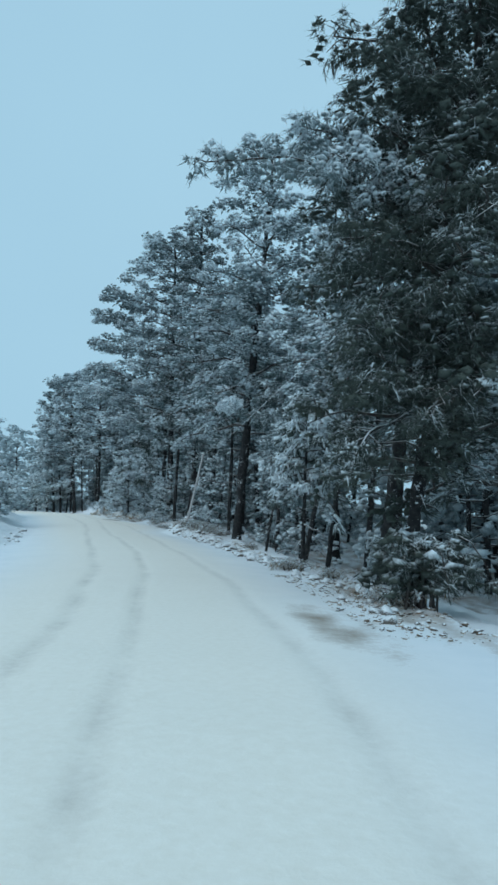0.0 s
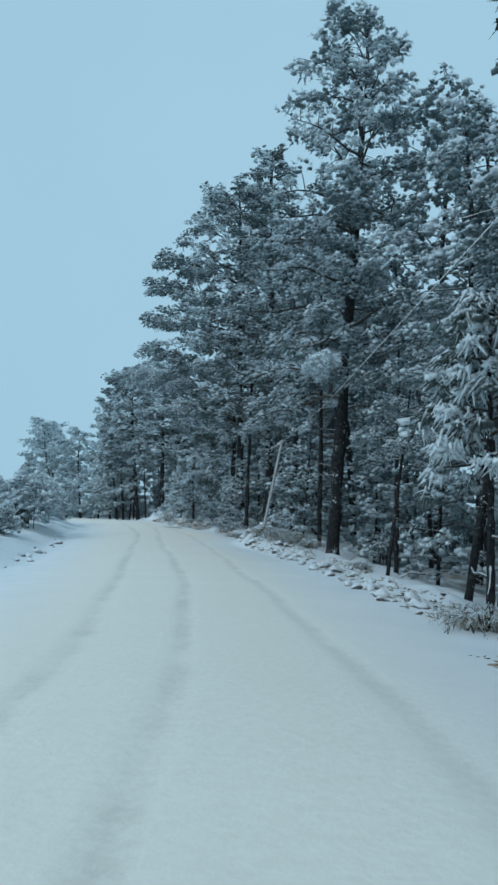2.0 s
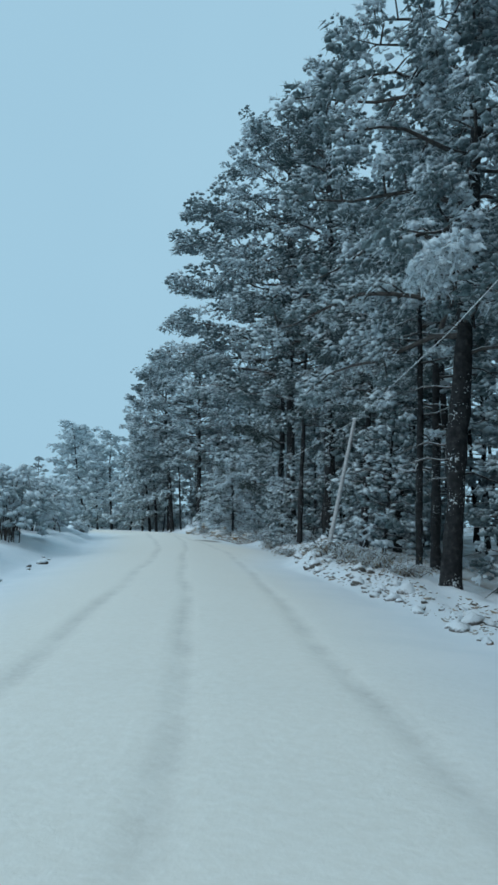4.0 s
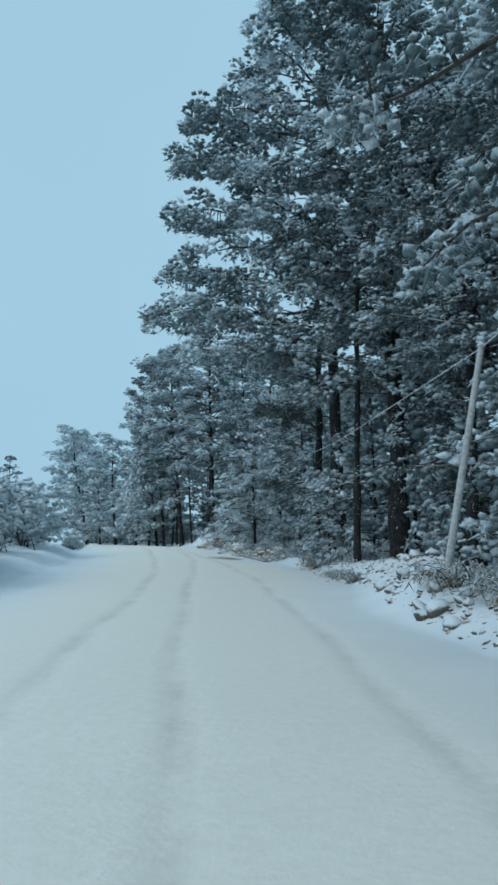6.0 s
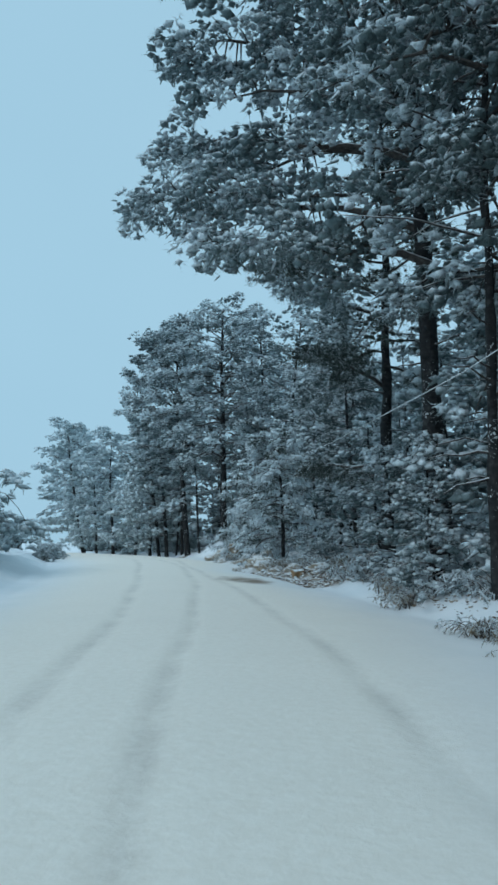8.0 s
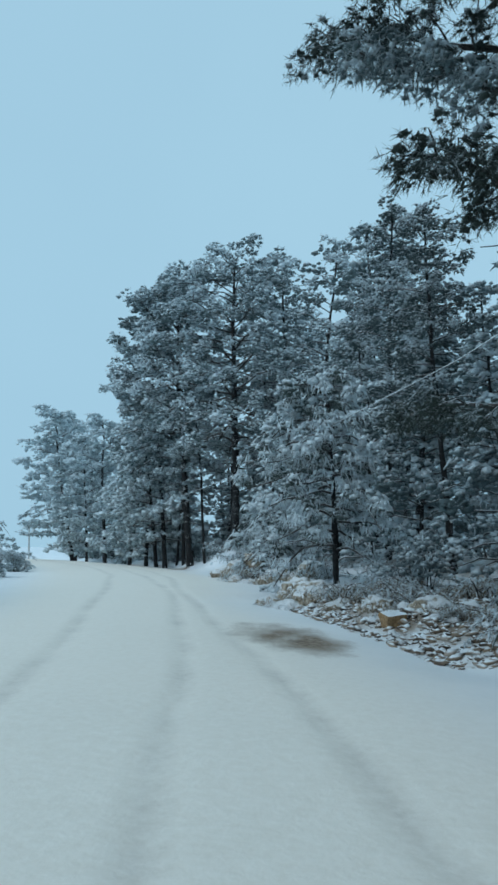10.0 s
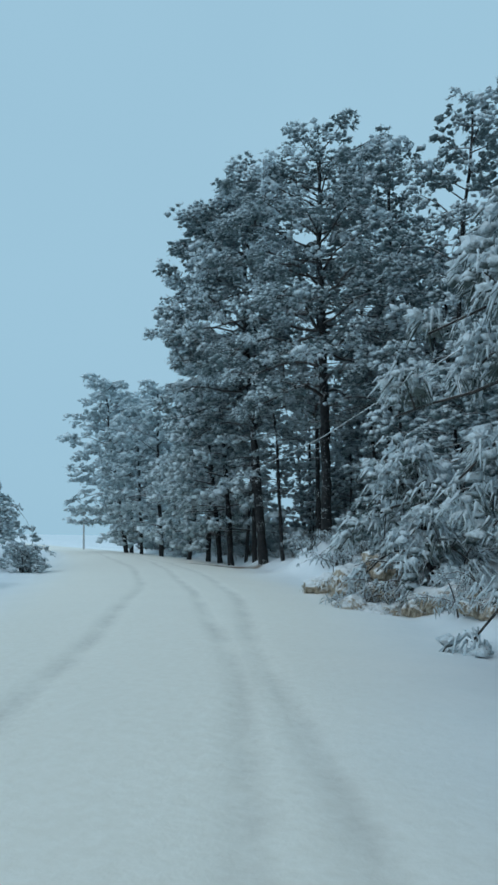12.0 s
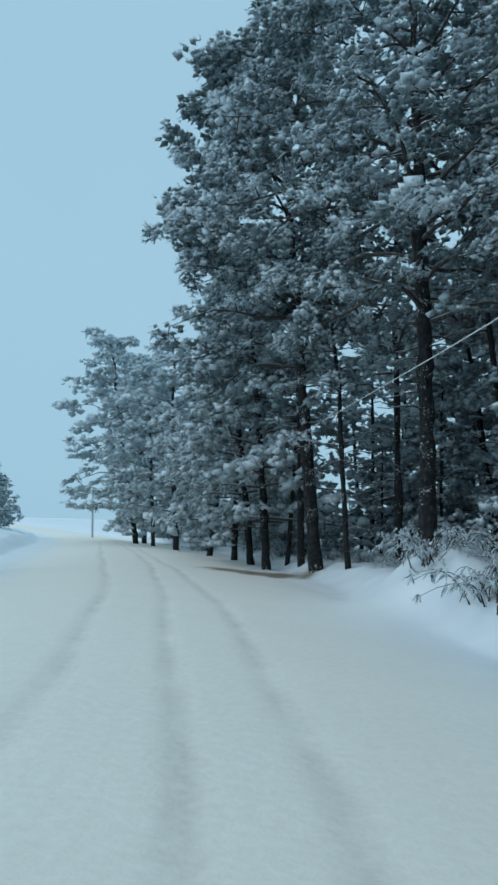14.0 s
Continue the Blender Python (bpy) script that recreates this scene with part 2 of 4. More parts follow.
# ---- mesh helpers ----
def mesh_object(name, verts, faces, mat, parent=None, smooth_shade=False, label=""):
    me = bpy.data.meshes.new(name)
    verts, faces = np.asarray(verts, np.float32), np.asarray(faces, np.int32)
    k = faces.shape[1]
    me.vertices.add(len(verts))
    me.vertices.foreach_set("co", verts.ravel())
    me.loops.add(faces.size)
    me.loops.foreach_set("vertex_index", faces.ravel())
    me.polygons.add(len(faces))
    me.polygons.foreach_set("loop_start", np.arange(0, faces.size, k, dtype=np.int32))
    me.polygons.foreach_set("loop_total", np.full(len(faces), k, np.int32))
    if smooth_shade:
        me.polygons.foreach_set("use_smooth", np.ones(len(faces), bool))
    me.update(calc_edges=True)
    me.materials.append(mat)
    ob = new(name, me)
    if parent is not None:
        ob.parent = parent
    if label:
        tagged(ob, label)
    return ob


def tube(points, radii, sides=7):
    """Verts and quads of a round, tapered limb along points."""
    p = np.asarray(points, float)
    d = np.gradient(p, axis=0)
    d /= np.linalg.norm(d, axis=1)[:, None] + 1e-9
    ref = np.where(np.abs(d[:, 2:3]) > 0.9, [[1.0, 0, 0]], [[0, 0, 1.0]])
    a = np.cross(d, ref)
    a /= np.linalg.norm(a, axis=1)[:, None] + 1e-9
    b = np.cross(d, a)
    ang = np.arange(sides) * 2 * np.pi / sides
    ring = a[:, None] * np.cos(ang)[None, :, None] + b[:, None] * np.sin(ang)[None, :, None]
    v = (p[:, None] + ring * np.asarray(radii, float)[:, None, None]).reshape(-1, 3)
    f = []
    for i in range(len(p) - 1):
        for j in range(sides):
            k = (j + 1) % sides
            f.append((i * sides + j, i * sides + k, (i + 1) * sides + k, (i + 1) * sides + j))
    return v, np.array(f)


def joined(pieces):
    vs, fs, off = [], [], 0
    for v, f in pieces:
        vs.append(v)
        fs.append(f + off)
        off += len(v)
    return np.concatenate(vs), np.concatenate(fs)


def unit(v):
    return v / (np.linalg.norm(v, axis=-1)[..., None] + 1e-9)


STUB = np.array([(0, 1, 4), (1, 5, 4), (1, 2, 5), (2, 6, 5), (2, 3, 6), (3, 7, 6), (3, 0, 7), (0, 4, 7), (4, 5, 6), (4, 6, 7)])
LOBE_V = np.array([(1, 0, 0), (0, 1, 0), (-1, 0, 0), (0, -1, 0), (0, 0, 1), (0, 0, -1)], float)
LOBE_F = np.array([(0, 1, 4), (1, 2, 4), (2, 3, 4), (3, 0, 4), (1, 0, 5), (2, 1, 5), (3, 2, 5), (0, 3, 5)])


def foliage(name, pads, heads, spread, load, rng, mat, parent, stubs=20, fuzz=50, needle=0.13, width=0.010, droop=0.35, stub=0.21, fat=0.062, lobes=14, lobe=0.25):
    """Pads of needles: rounded lobes that hold the snow, drooping sprays round them, and loose needles. load, from 0 to 1: how much snow a pad holds."""
    n_pad = len(pads)
    # lobes
    j = n_pad * lobes
    lsp, lld = np.repeat(spread, lobes), np.repeat(load, lobes)
    lo = unit(rng.normal(size=(j, 3))) * rng.uniform(0.2, 0.95, (j, 1)) ** 0.6 * [0.95, 0.95, 0.5] * lsp[:, None]
    lhigh = lo[:, 2] / (0.5 * lsp)
    lo[:, 2] -= 0.28 * (lo[:, 0] ** 2 + lo[:, 1] ** 2) / lsp
    lc = np.repeat(pads, lobes, 0) + lo
    lr = lobe * lsp * rng.uniform(0.6, 1.25, j)
    ax = unit(rng.normal(size=(j, 3)))
    ay = unit(np.cross(ax, rng.normal(size=(j, 3))))
    axes = np.stack([ax, ay, np.cross(ax, ay)], 1) * rng.uniform(0.75, 1.3, (j, 3))[..., None]
    shape = np.einsum("vk,jkw->jvw", LOBE_V, axes) * rng.uniform(0.75, 1.3, (j, 6, 1)) * [1.12, 1.12, 0.72]
    facing = unit(shape)[..., 2]
    lv = (lc[:, None] + shape * lr[:, None, None]).reshape(-1, 3)
    lf = (LOBE_F[None] + (np.arange(j) * 6)[:, None, None]).reshape(-1, 3)
    lsnow = ((lld + 0.16 * lhigh)[:, None] + 0.36 * facing - 0.04 + 0.06 * rng.normal(size=(j, 6))).ravel()
    # drooping sprays
    k = n_pad * stubs
    sp, ld, hd = np.repeat(spread, stubs), np.repeat(load, stubs), np.repeat(heads, stubs, 0)
    off = unit(rng.normal(size=(k, 3))) * rng.uniform(0.45, 1, (k, 1)) ** 0.6 * [0.98, 0.98, 0.52] * sp[:, None]
    high = off[:, 2] / (0.52 * sp)
    off[:, 2] -= 0.3 * (off[:, 0] ** 2 + off[:, 1] ** 2) / sp
    c = np.repeat(pads, stubs, 0) + off
    way = unit(unit(off) * [0.8, 0.8, 0.35] + hd * 0.30 + rng.normal(size=(k, 3)) * 0.25 - [0, 0, droop])
    side = unit(np.cross(way, rng.normal(size=(k, 3)) * 0.15 + [0, 0, 1]))
    up = np.cross(side, way)
    size = (stub * rng.uniform(0.45, 1.25, k))[:, None]
    r = (fat * rng.uniform(0.65, 1.4, k))[:, None]
    ring = [d * r * rng.uniform(0.7, 1.3, (k, 1)) for d in (up, side, -up, -side)]
    near, far = c - way * size * 0.5, c + way * size * 0.5 - np.array([0, 0, 0.3]) * size
    v = np.stack([near + d for d in ring] + [far + d * 0.22 for d in ring], 1).reshape(-1, 3)
    f = (STUB[None] + (np.arange(k) * 8)[:, None, None]).reshape(-1, 3)
    lift = np.array([0.30, 0.0, -0.30, 0.0, 0.22, -0.08, -0.36, -0.08])
    snow = ((ld + 0.22 * high)[:, None] + lift[None] + 0.07 * rng.normal(size=(k, 8))).ravel()
    # loose needles, along the sprays and over the lobes
    q = n_pad * fuzz
    pick = np.repeat(np.arange(n_pad), fuzz) * stubs + rng.randint(0, stubs, q)
    b0 = c[pick] + way[pick] * size[pick] * rng.uniform(-0.5, 0.5, (q, 1))
    d = unit(way[pick] * 0.7 + rng.normal(size=(q, 3)) * 0.6 - [0, 0, 0.25 * droop])
    if lobes:
        half = rng.uniform(0, 1, q) < 0.45
        on = np.repeat(np.arange(n_pad), fuzz) * lobes + rng.randint(0, lobes, q)
        out = unit(rng.normal(size=(q, 3)))
        b0 = np.where(half[:, None], lc[on] + out * lr[on][:, None] * [0.9, 0.9, 0.6], b0)
        d = np.where(half[:, None], unit(out * [1, 1, 0.6] - [0, 0, 0.4]), d)
    across = unit(np.cross(d, rng.normal(size=(q, 3)))) * (width * rng.uniform(0.6, 1.4, q))[:, None]
    tip = b0 + d * (fat + needle * rng.uniform(0.5, 1.2, q))[:, None]
    solid = len(lf) + len(f)
    nv = len(lv) + len(v)
    faces = np.concatenate([lf, f + len(lv), nv + np.arange(q * 3).reshape(-1, 3)])
    verts = np.concatenate([lv, v, np.stack([b0 - across, tip, b0 + across], 1).reshape(-1, 3)])
    hold = np.concatenate([lsnow, snow, np.repeat((ld + 0.22 * high)[pick] + 0.25 * d[:, 2] - 0.05 + 0.1 * rng.normal(size=q), 3)])
    ob = mesh_object(name, verts, faces, mat, parent)
    at = ob.data.attributes.new("snow", "FLOAT", "POINT")
    at.data.foreach_set("value", hold.astype(np.float32))
    mask = np.zeros(len(faces), bool)
    mask[:solid] = True
    ob.data.polygons.foreach_set("use_smooth", mask)
    return tagged(ob, kind="stuff")


def limb_curve(start, heading, length, rise, sag, rng, steps=7):
    s = np.linspace(0, 1, steps)
    side = np.array([-heading[1], heading[0], 0])
    bend = rng.normal() * 0.12
    return start + heading * (s * length)[:, None] + side * (bend * length * s * s)[:, None] + np.array([0, 0, 1]) * (length * (rise * s - sag * s * s) + 0.03 * length * np.sin(s * 9 + rng.uniform(0, 6)))[:, None]


def pine(seed, height, crown_from, reach, limbs, pads, mat, lean=(0.0, 0.0), girth=0.17, toward=None, pull=0.0, stubs=6, fuzz=72, needle=0.12, stub=0.19, fat=0.032, taper=0.65, low=0.75, bare=10, droop=0.25, width=0.010, sag=0.28, split=True, pad=0.46, straight=False, lumpy=0.0, lobes=14, lobe=0.185):
    """A pine at the origin: trunk, limbs and a crown of needle pads. toward, pull: the heading in degrees in which limbs grow longer, and by how much."""
    rng = np.random.RandomState(seed)
    tree = new("pine_tree")
    t = np.linspace(0, 1, 14)
    wander = np.cumsum(rng.normal(size=(14, 2)) * 0.012 * height * 0.35, 0) * t[:, None]
    if straight:
        wander = wander - wander[-1] * t[:, None]
    spine = np.stack([lean[0] * height * t + wander[:, 0], lean[1] * height * t + wander[:, 1], height * t - 0.35 * (1 - t)], 1)
    radii = girth * (1 - 0.9 * t) ** 0.75 * (0.9 + 0.06 * rng.normal(size=14)) + 0.012
    radii[0] *= 1.2
    rough = np.random.RandomState(seed + 500)
    fine = np.linspace(0, 1, 44)
    core = np.stack([np.interp(fine, t, spine[:, k]) for k in range(3)], 1)
    core[:, :2] += 0.05 * girth * rough.normal(size=(44, 2))
    thickness = np.interp(fine, t, radii) * (1 + 0.07 * rough.normal(size=44))
    v, f = tube(core, thickness, 10)
    v[:, :2] += rough.normal(size=(len(v), 2)) * 0.05 * girth * (1 - np.repeat(fine, 10) * 0.8)[:, None]
    mesh_object("trunk", v, f, bark, tree, True)
    wood, leaf_c, leaf_o, spreads, loads = [], [], [], [], []
    knots = np.linspace(0, 1, 7)
    for i in range(limbs):
        h = crown_from + (1 - crown_from) * ((i + rng.uniform(0, 1)) / limbs) ** 0.9 * 0.985
        k = (h - crown_from) / (1 - crown_from)
        a = i * 2.4 + rng.uniform(-0.5, 0.5)
        bias = 1.0 if toward is None else 1 + pull * math.cos(a - radians(toward))
        shape = (1 - k) ** taper * (low + (1 - low) * min(1, k * 3)) + 0.09
        length = max(0.35, reach * shape * bias * rng.uniform(0.72, 1.08) * (1 + lumpy * math.sin(2 * a + seed + 4 * k) * math.sin(9 * k + seed)))
        start = np.array([np.interp(h, t, spine[:, 0]), np.interp(h, t, spine[:, 1]), height * h])
        head = np.array([math.cos(a), math.sin(a), 0])
        side = np.array([-head[1], head[0], 0])
        curve = limb_curve(start, head, length, 0.12 + 0.5 * k, sag * rng.uniform(0.6, 1.5), rng)
        r0 = min(0.35 * np.interp(h, t, radii) + 0.012, 0.02 + 0.014 * length)
        own = [tube(curve, np.linspace(r0, 0.010, 7), 5) if split else tube(curve[::3], np.linspace(r0, 0.010, 3), 3)]
        m = max(2, int(round(pads * (0.3 + 0.7 * length / reach))))
        s = np.linspace(0.34, 1.0, m) + rng.normal(size=m) * 0.06
        s[-1] = 1.0
        lat = rng.uniform(-1, 1, m) * 0.38 * length * np.clip(1.25 - s, 0.05, 0.8)
        lat[-1] *= 0.2
        for s1, la in zip(np.clip(s, 0.2, 1), lat):
            p = np.array([np.interp(s1, knots, curve[:, w]) for w in range(3)])
            end = p + side * la + head * abs(la) * 0.35 + np.array([0, 0, 0.05 + 0.20 * rng.normal()])
            if split and abs(la) > 0.15:
                own.append(tube(np.array([p, (p + end) / 2 + [0, 0, 0.05], end]), [r0 * 0.4, r0 * 0.3, 0.006], 4))
            leaf_c.append(end)
            leaf_o.append(head)
            spreads.append(pad * rng.uniform(0.7, 1.3) * (0.75 + 0.25 * s1))
            loads.append(np.clip(0.45 + 0.26 * rng.normal(), -0.1, 1))
        wood.append(joined(own))
    for i in range(bare):
        h = rng.uniform(0.12, max(0.14, crown_from + 0.1))
        a, length = rng.uniform(0, 6.28), rng.uniform(0.3, 1.6)
        start = np.array([np.interp(h, t, spine[:, 0]), np.interp(h, t, spine[:, 1]), height * h])
        wood.append(tube(limb_curve(start, np.array([math.cos(a), math.sin(a), 0]), length, rng.uniform(-0.2, 0.3), 0.2, rng, 5), np.linspace(0.028, 0.006, 5), 4))
    if split:
        for v, f in wood:
            mesh_object("limb", v, f, limb_bark, tree, True)
    else:
        v, f = joined(wood)
        tagged(mesh_object("bough", v, f, limb_bark, tree, True), kind="stuff")
    for z0 in (0.0, -0.3):
        leaf_c.append(spine[-1] + [0, 0, z0])
        leaf_o.append(np.array([0, 0, 0.8]))
        spreads.append(pad * 0.5)
        loads.append(0.55)
    foliage("crown", np.array(leaf_c), np.array(leaf_o), np.array(spreads), np.array(loads), rng, mat, tree, stubs, fuzz, needle, width, droop, stub, fat, lobes, lobe)
    return tree


def bough(tree, start, tip, rng, mat, pads=16, spread=0.5, load=0.45, thick=0.07, lift=0.10, hang=0.16, wide=0.9, stubs=9, fuzz=80, stub=0.18, fat=0.030, needle=0.12, width=0.009, droop=0.35, lobes=16, lobe=0.185):
    """One long limb of a tree, from its trunk to a tip, given in the tree's own metres, with side shoots and needle pads."""
    start, tip = np.array(start, float), np.array(tip, float)
    s = np.linspace(0, 1, 9)
    length = np.linalg.norm(tip - start)
    head = unit((tip - start)[None])[0]
    side = np.array([-head[1], head[0], 0])
    curve = start + (tip - start) * s[:, None] + np.array([0, 0, 1]) * (length * (lift * np.sin(s * 3.14) + 0.02 * np.sin(s * 11)))[:, None] + side * (0.04 * length * np.sin(s * 5 + rng.uniform(0, 6)))[:, None]
    own = [tube(curve, np.linspace(thick, 0.012, 9), 6)]
    cs = []
    for k in range(pads):
        q = 0.3 + 0.7 * ((k + rng.uniform(0, 1)) / pads) ** 0.85
        p = np.array([np.interp(q, s, curve[:, w]) for w in range(3)])
        end = p + side * rng.uniform(-1, 1) * wide * (1.25 - q) + head * 0.3 * rng.uniform(0, 1) + np.array([0, 0, rng.uniform(-hang, 0.22)])
        own.append(tube(np.array([p, (p + end) / 2 + [0, 0, 0.06], end]), [thick * 0.3, thick * 0.2, 0.006], 4))
        cs.append(end)
    v, f = joined(own)
    mesh_object("limb", v, f, limb_bark, tree, True)
    cs = np.array(cs)
    foliage("bough_needles", cs, np.repeat(head[None], pads, 0), spread * rng.uniform(0.7, 1.25, pads), np.clip(load + 0.15 * rng.normal(size=pads), 0, 1), rng, mat, tree, stubs, fuzz, needle, width, droop, stub, fat, lobes, lobe)


def drooping_bush(name, seed, height, spread, stems, mat, pad=0.16, per_stem=6, stubs=8, fuzz=24, needle=0.11, width=0.009, stub=0.17, fat=0.04, lobes=0, lobe=0.5):
    """Bent, snow-laden stems that arch over and hang."""
    rng = np.random.RandomState(seed)
    bush = new(name)
    wood, cs, os_ = [], [], []
    for i in range(stems):
        a = rng.uniform(0, 6.28)
        head = np.array([math.cos(a), math.sin(a), 0])
        L, H = spread * rng.uniform(0.5, 1.1), height * rng.uniform(0.5, 1.05)
        s = np.linspace(0, 1, 8)
        start = np.array([rng.normal() * spread * 0.15, rng.normal() * spread * 0.15, -0.1])
        curve = start + head * (L * s ** 1.4)[:, None] + np.array([0, 0, 1]) * (H * np.sin(s * rng.uniform(1.9, 2.75)))[:, None]
        wood.append(tube(curve, np.linspace(0.022, 0.005, 8), 4))
        s1 = np.clip(np.linspace(0.3, 1, per_stem) + rng.normal(size=per_stem) * 0.05, 0, 1)
        c = np.stack([np.interp(s1, s, curve[:, q]) for q in range(3)], 1)
        cs.append(c + rng.normal(size=c.shape) * [0.07, 0.07, 0.04])
        os_.append(np.repeat(head[None], per_stem, 0))
    v, f = joined(wood)
    tagged(mesh_object("stem", v, f, limb_bark, bush, True), kind="stuff")
    cs = np.concatenate(cs)
    foliage("foliage", cs, np.concatenate(os_), pad * rng.uniform(0.7, 1.3, len(cs)), np.clip(0.3 + 0.35 * cs[:, 2] / height + 0.13 * rng.normal(size=len(cs)), 0, 1), rng, mat, bush, stubs, fuzz, needle, width, 0.6, stub, fat, lobes, lobe)
    return bush


# ---- ground ----
def spaced(lo, fine_lo, fine_hi, hi, step, grow=1.22):
    a = list(np.arange(fine_lo, fine_hi, step))
    d, x = step, fine_lo
    while x > lo:
        d *= grow
        x -= d
        a.insert(0, x)
    d, x = step, a[-1]
    while x < hi:
        d *= grow
        x += d
        a.append(x)
    return np.array(a)


gx, gy = spaced(-1500, -6.5, 8, 1500, 0.09, 1.11), spaced(-400, -1, 84, 2500, 0.36)
X, Y = np.meshgrid(gx, gy)
X = X + road_x(Y)
Z = ground_z(X, Y)
verts = np.stack([X, Y, Z], -1).reshape(-1, 3)
w = len(gx)
i0 = (np.arange(len(gy) - 1)[:, None] * w + np.arange(w - 1)[None]).ravel()
ground = mesh_object("ground", verts, np.stack([i0, i0 + 1, i0 + w + 1, i0 + w], 1), ground_mat, None, True)
U = (X - road_x(Y)) * 0.97
er, el = along(EDGE_R, Y), along(EDGE_L, Y)
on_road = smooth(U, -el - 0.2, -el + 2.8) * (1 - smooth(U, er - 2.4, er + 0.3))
patches = np.clip(0.72 * np.exp(-(((U - 2.0) / 0.8) ** 2 + ((Y - 8.6) / 3.0) ** 2)) + 1.1 * np.exp(-(((U - 1.5) / 0.8) ** 2 + ((Y - 51.2) / 1.4) ** 2)) + 1.3 * np.exp(-(((X + 21.4) / 2.0) ** 2 + ((Y - 78.6) / 1.5) ** 2)), 0, 1)
verge = np.exp(-((U - er - 0.6) / 1.0) ** 2) * (0.25 + 0.42 * np.exp(-((Y - 12) / 6.0) ** 2) + 0.60 * np.exp(-((Y - 53) / 3.5) ** 2) + 0.2 * np.exp(-((Y - 36) / 4.0) ** 2))
floor_r = smooth(U, er + 1.0, er + 4.0) * 0.58 * (1 - smooth(U, 30, 60)) * (1 - smooth(Y, 105, 125))
left_dirt = np.exp(-((-U - el - 0.3) / 0.5) ** 2) * 0.3
# Red: sandy strip with painted headlight warmth; green: ruts; blue: bare soil.
wear_and_glow = np.stack([on_road, rut_at(U, Y) * on_road, np.clip(np.maximum(np.maximum(patches * 0.85, verge), floor_r) * (0.95 + 0.45 * wobble(X * 2.2, Y * 0.5, 1.0, 21)) + left_dirt, 0, 1), np.ones_like(U)], -1)
attr = ground.data.color_attributes.new("wear_and_glow", "FLOAT_COLOR", "POINT")
attr.data.foreach_set("color", wear_and_glow.astype(np.float32).ravel())
tagged(ground, "snow-covered dirt road and forest floor with faint wheel ruts", "ground", kind="structure")

# ---- pines that stand along the verge ----
PINES = "snowy pines along the road"


def plant(tree, x, y, label, turn=0.0, size=1.0, sink=0.0):
    tree.matrix_world = pose(x, y, gz(x, y) - sink, 0, 0, turn) @ Matrix.Diagonal((size, size, size, 1))
    return tagged(tree, label, "tree", PINES)


def again(tree, x, y, label="", turn=0.0, size=1.0):
    tx, ty = 3.5 * math.sin(x * 7.3 + y), 3.5 * math.sin(y * 5.1 - x)
    ob = copy_thing(tree, pose(x, y, gz(x, y) - 0.08, tx, ty, turn) @ Matrix.Diagonal((size, size, size * (1 + 0.12 * math.sin(x * 3 + y * 2)), 1)))
    return tagged(ob, label or ob["label"], "tree", PINES)


# the dark ones at the start, leaning away from the road, with boughs over it
dark_lean = plant(pine(11, 13.5, 0.16, 2.6, 62, 9, needles_dark, (0.13, 0.0), 0.15, 195, 0.25, low=0.4, taper=0.5, stubs=11, fuzz=150, width=0.0055, needle=0.13, stub=0.22, fat=0.010, droop=0.5, lobes=5, lobe=0.15), 2.8, 12.8, "dark leaning pine with boughs hanging low over the road")
plant(pine(12, 15.0, 0.14, 3.5, 60, 9, needles_dark, (0.08, 0.0), 0.16, 200, 0.2, low=0.6, taper=0.5), 5.0, 12.8, "dense dark pine beside a leaning trunk")
rng = np.random.RandomState(71)
for start, tip, pads in (((1.0, 0, 6.6), (-1.6, -1.2, 7.2), 22), ((0.8, 0, 5.9), (-1.4, -2.0, 5.8), 22), ((0.7, 0, 4.9), (-1.2, -1.8, 4.4), 22), ((0.5, 0, 4.0), (-1.1, -1.8, 3.4), 20), ((0.4, 0, 3.4), (-1.2, -1.9, 2.4), 18), ((1.1, 0, 7.6), (-1.2, -1.6, 8.2), 20), ((0.8, 0, 5.4), (-0.2, -2.2, 4.9), 18), ((0.6, 0, 3.8), (0.2, -2.2, 3.2), 18), ((1.0, 0, 8.0), (-0.2, -2.2, 8.6), 20), ((1.2, 0, 9.0), (-0.5, -1.8, 10.2), 20), ((1.2, 0, 9.2), (-1.5, -1.6, 9.5), 22), ((1.2, 0, 8.6), (-0.9, -1.8, 8.9), 20), ((0.9, 0, 7.0), (1.6, -2.4, 7.2), 20), ((1.3, 0, 10.0), (0.4, -2.2, 11.2), 18), ((0.6, 0, 4.6), (1.2, -2.3, 4.4), 18), ((0.9, 0, 6.2), (0.6, -2.6, 6.2), 18)):
    bough(dark_lean, start, tip, rng, needles_dark, pads, 0.40, 0.42, 0.05, 0.04, 0.5, 1.1, 12, 170, 0.22, 0.010, 0.13, 0.0055, 0.6, 6, 0.15)
for start, tip in (((1.0, 0, 6.7), (-3.5, -2.4, 6.85)), ((1.0, 0, 7.4), (-2.3, -2.0, 7.6)), ((1.0, 0, 6.9), (-1.6, -2.4, 7.0))):
    bough(dark_lean, start, tip, rng, needles, 16, 0.34, 0.52, 0.05, 0.05, 0.35, 0.7, 10, 90, 0.18, 0.018, 0.12, 0.006, 0.6, 12, 0.17)
plant(pine(18, 12.0, 0.42, 2.6, 30, 6, needles_dark, (0.10, 0.0), 0.14), 3.1, 16.2, "dark leaning pine with a bare lower trunk")
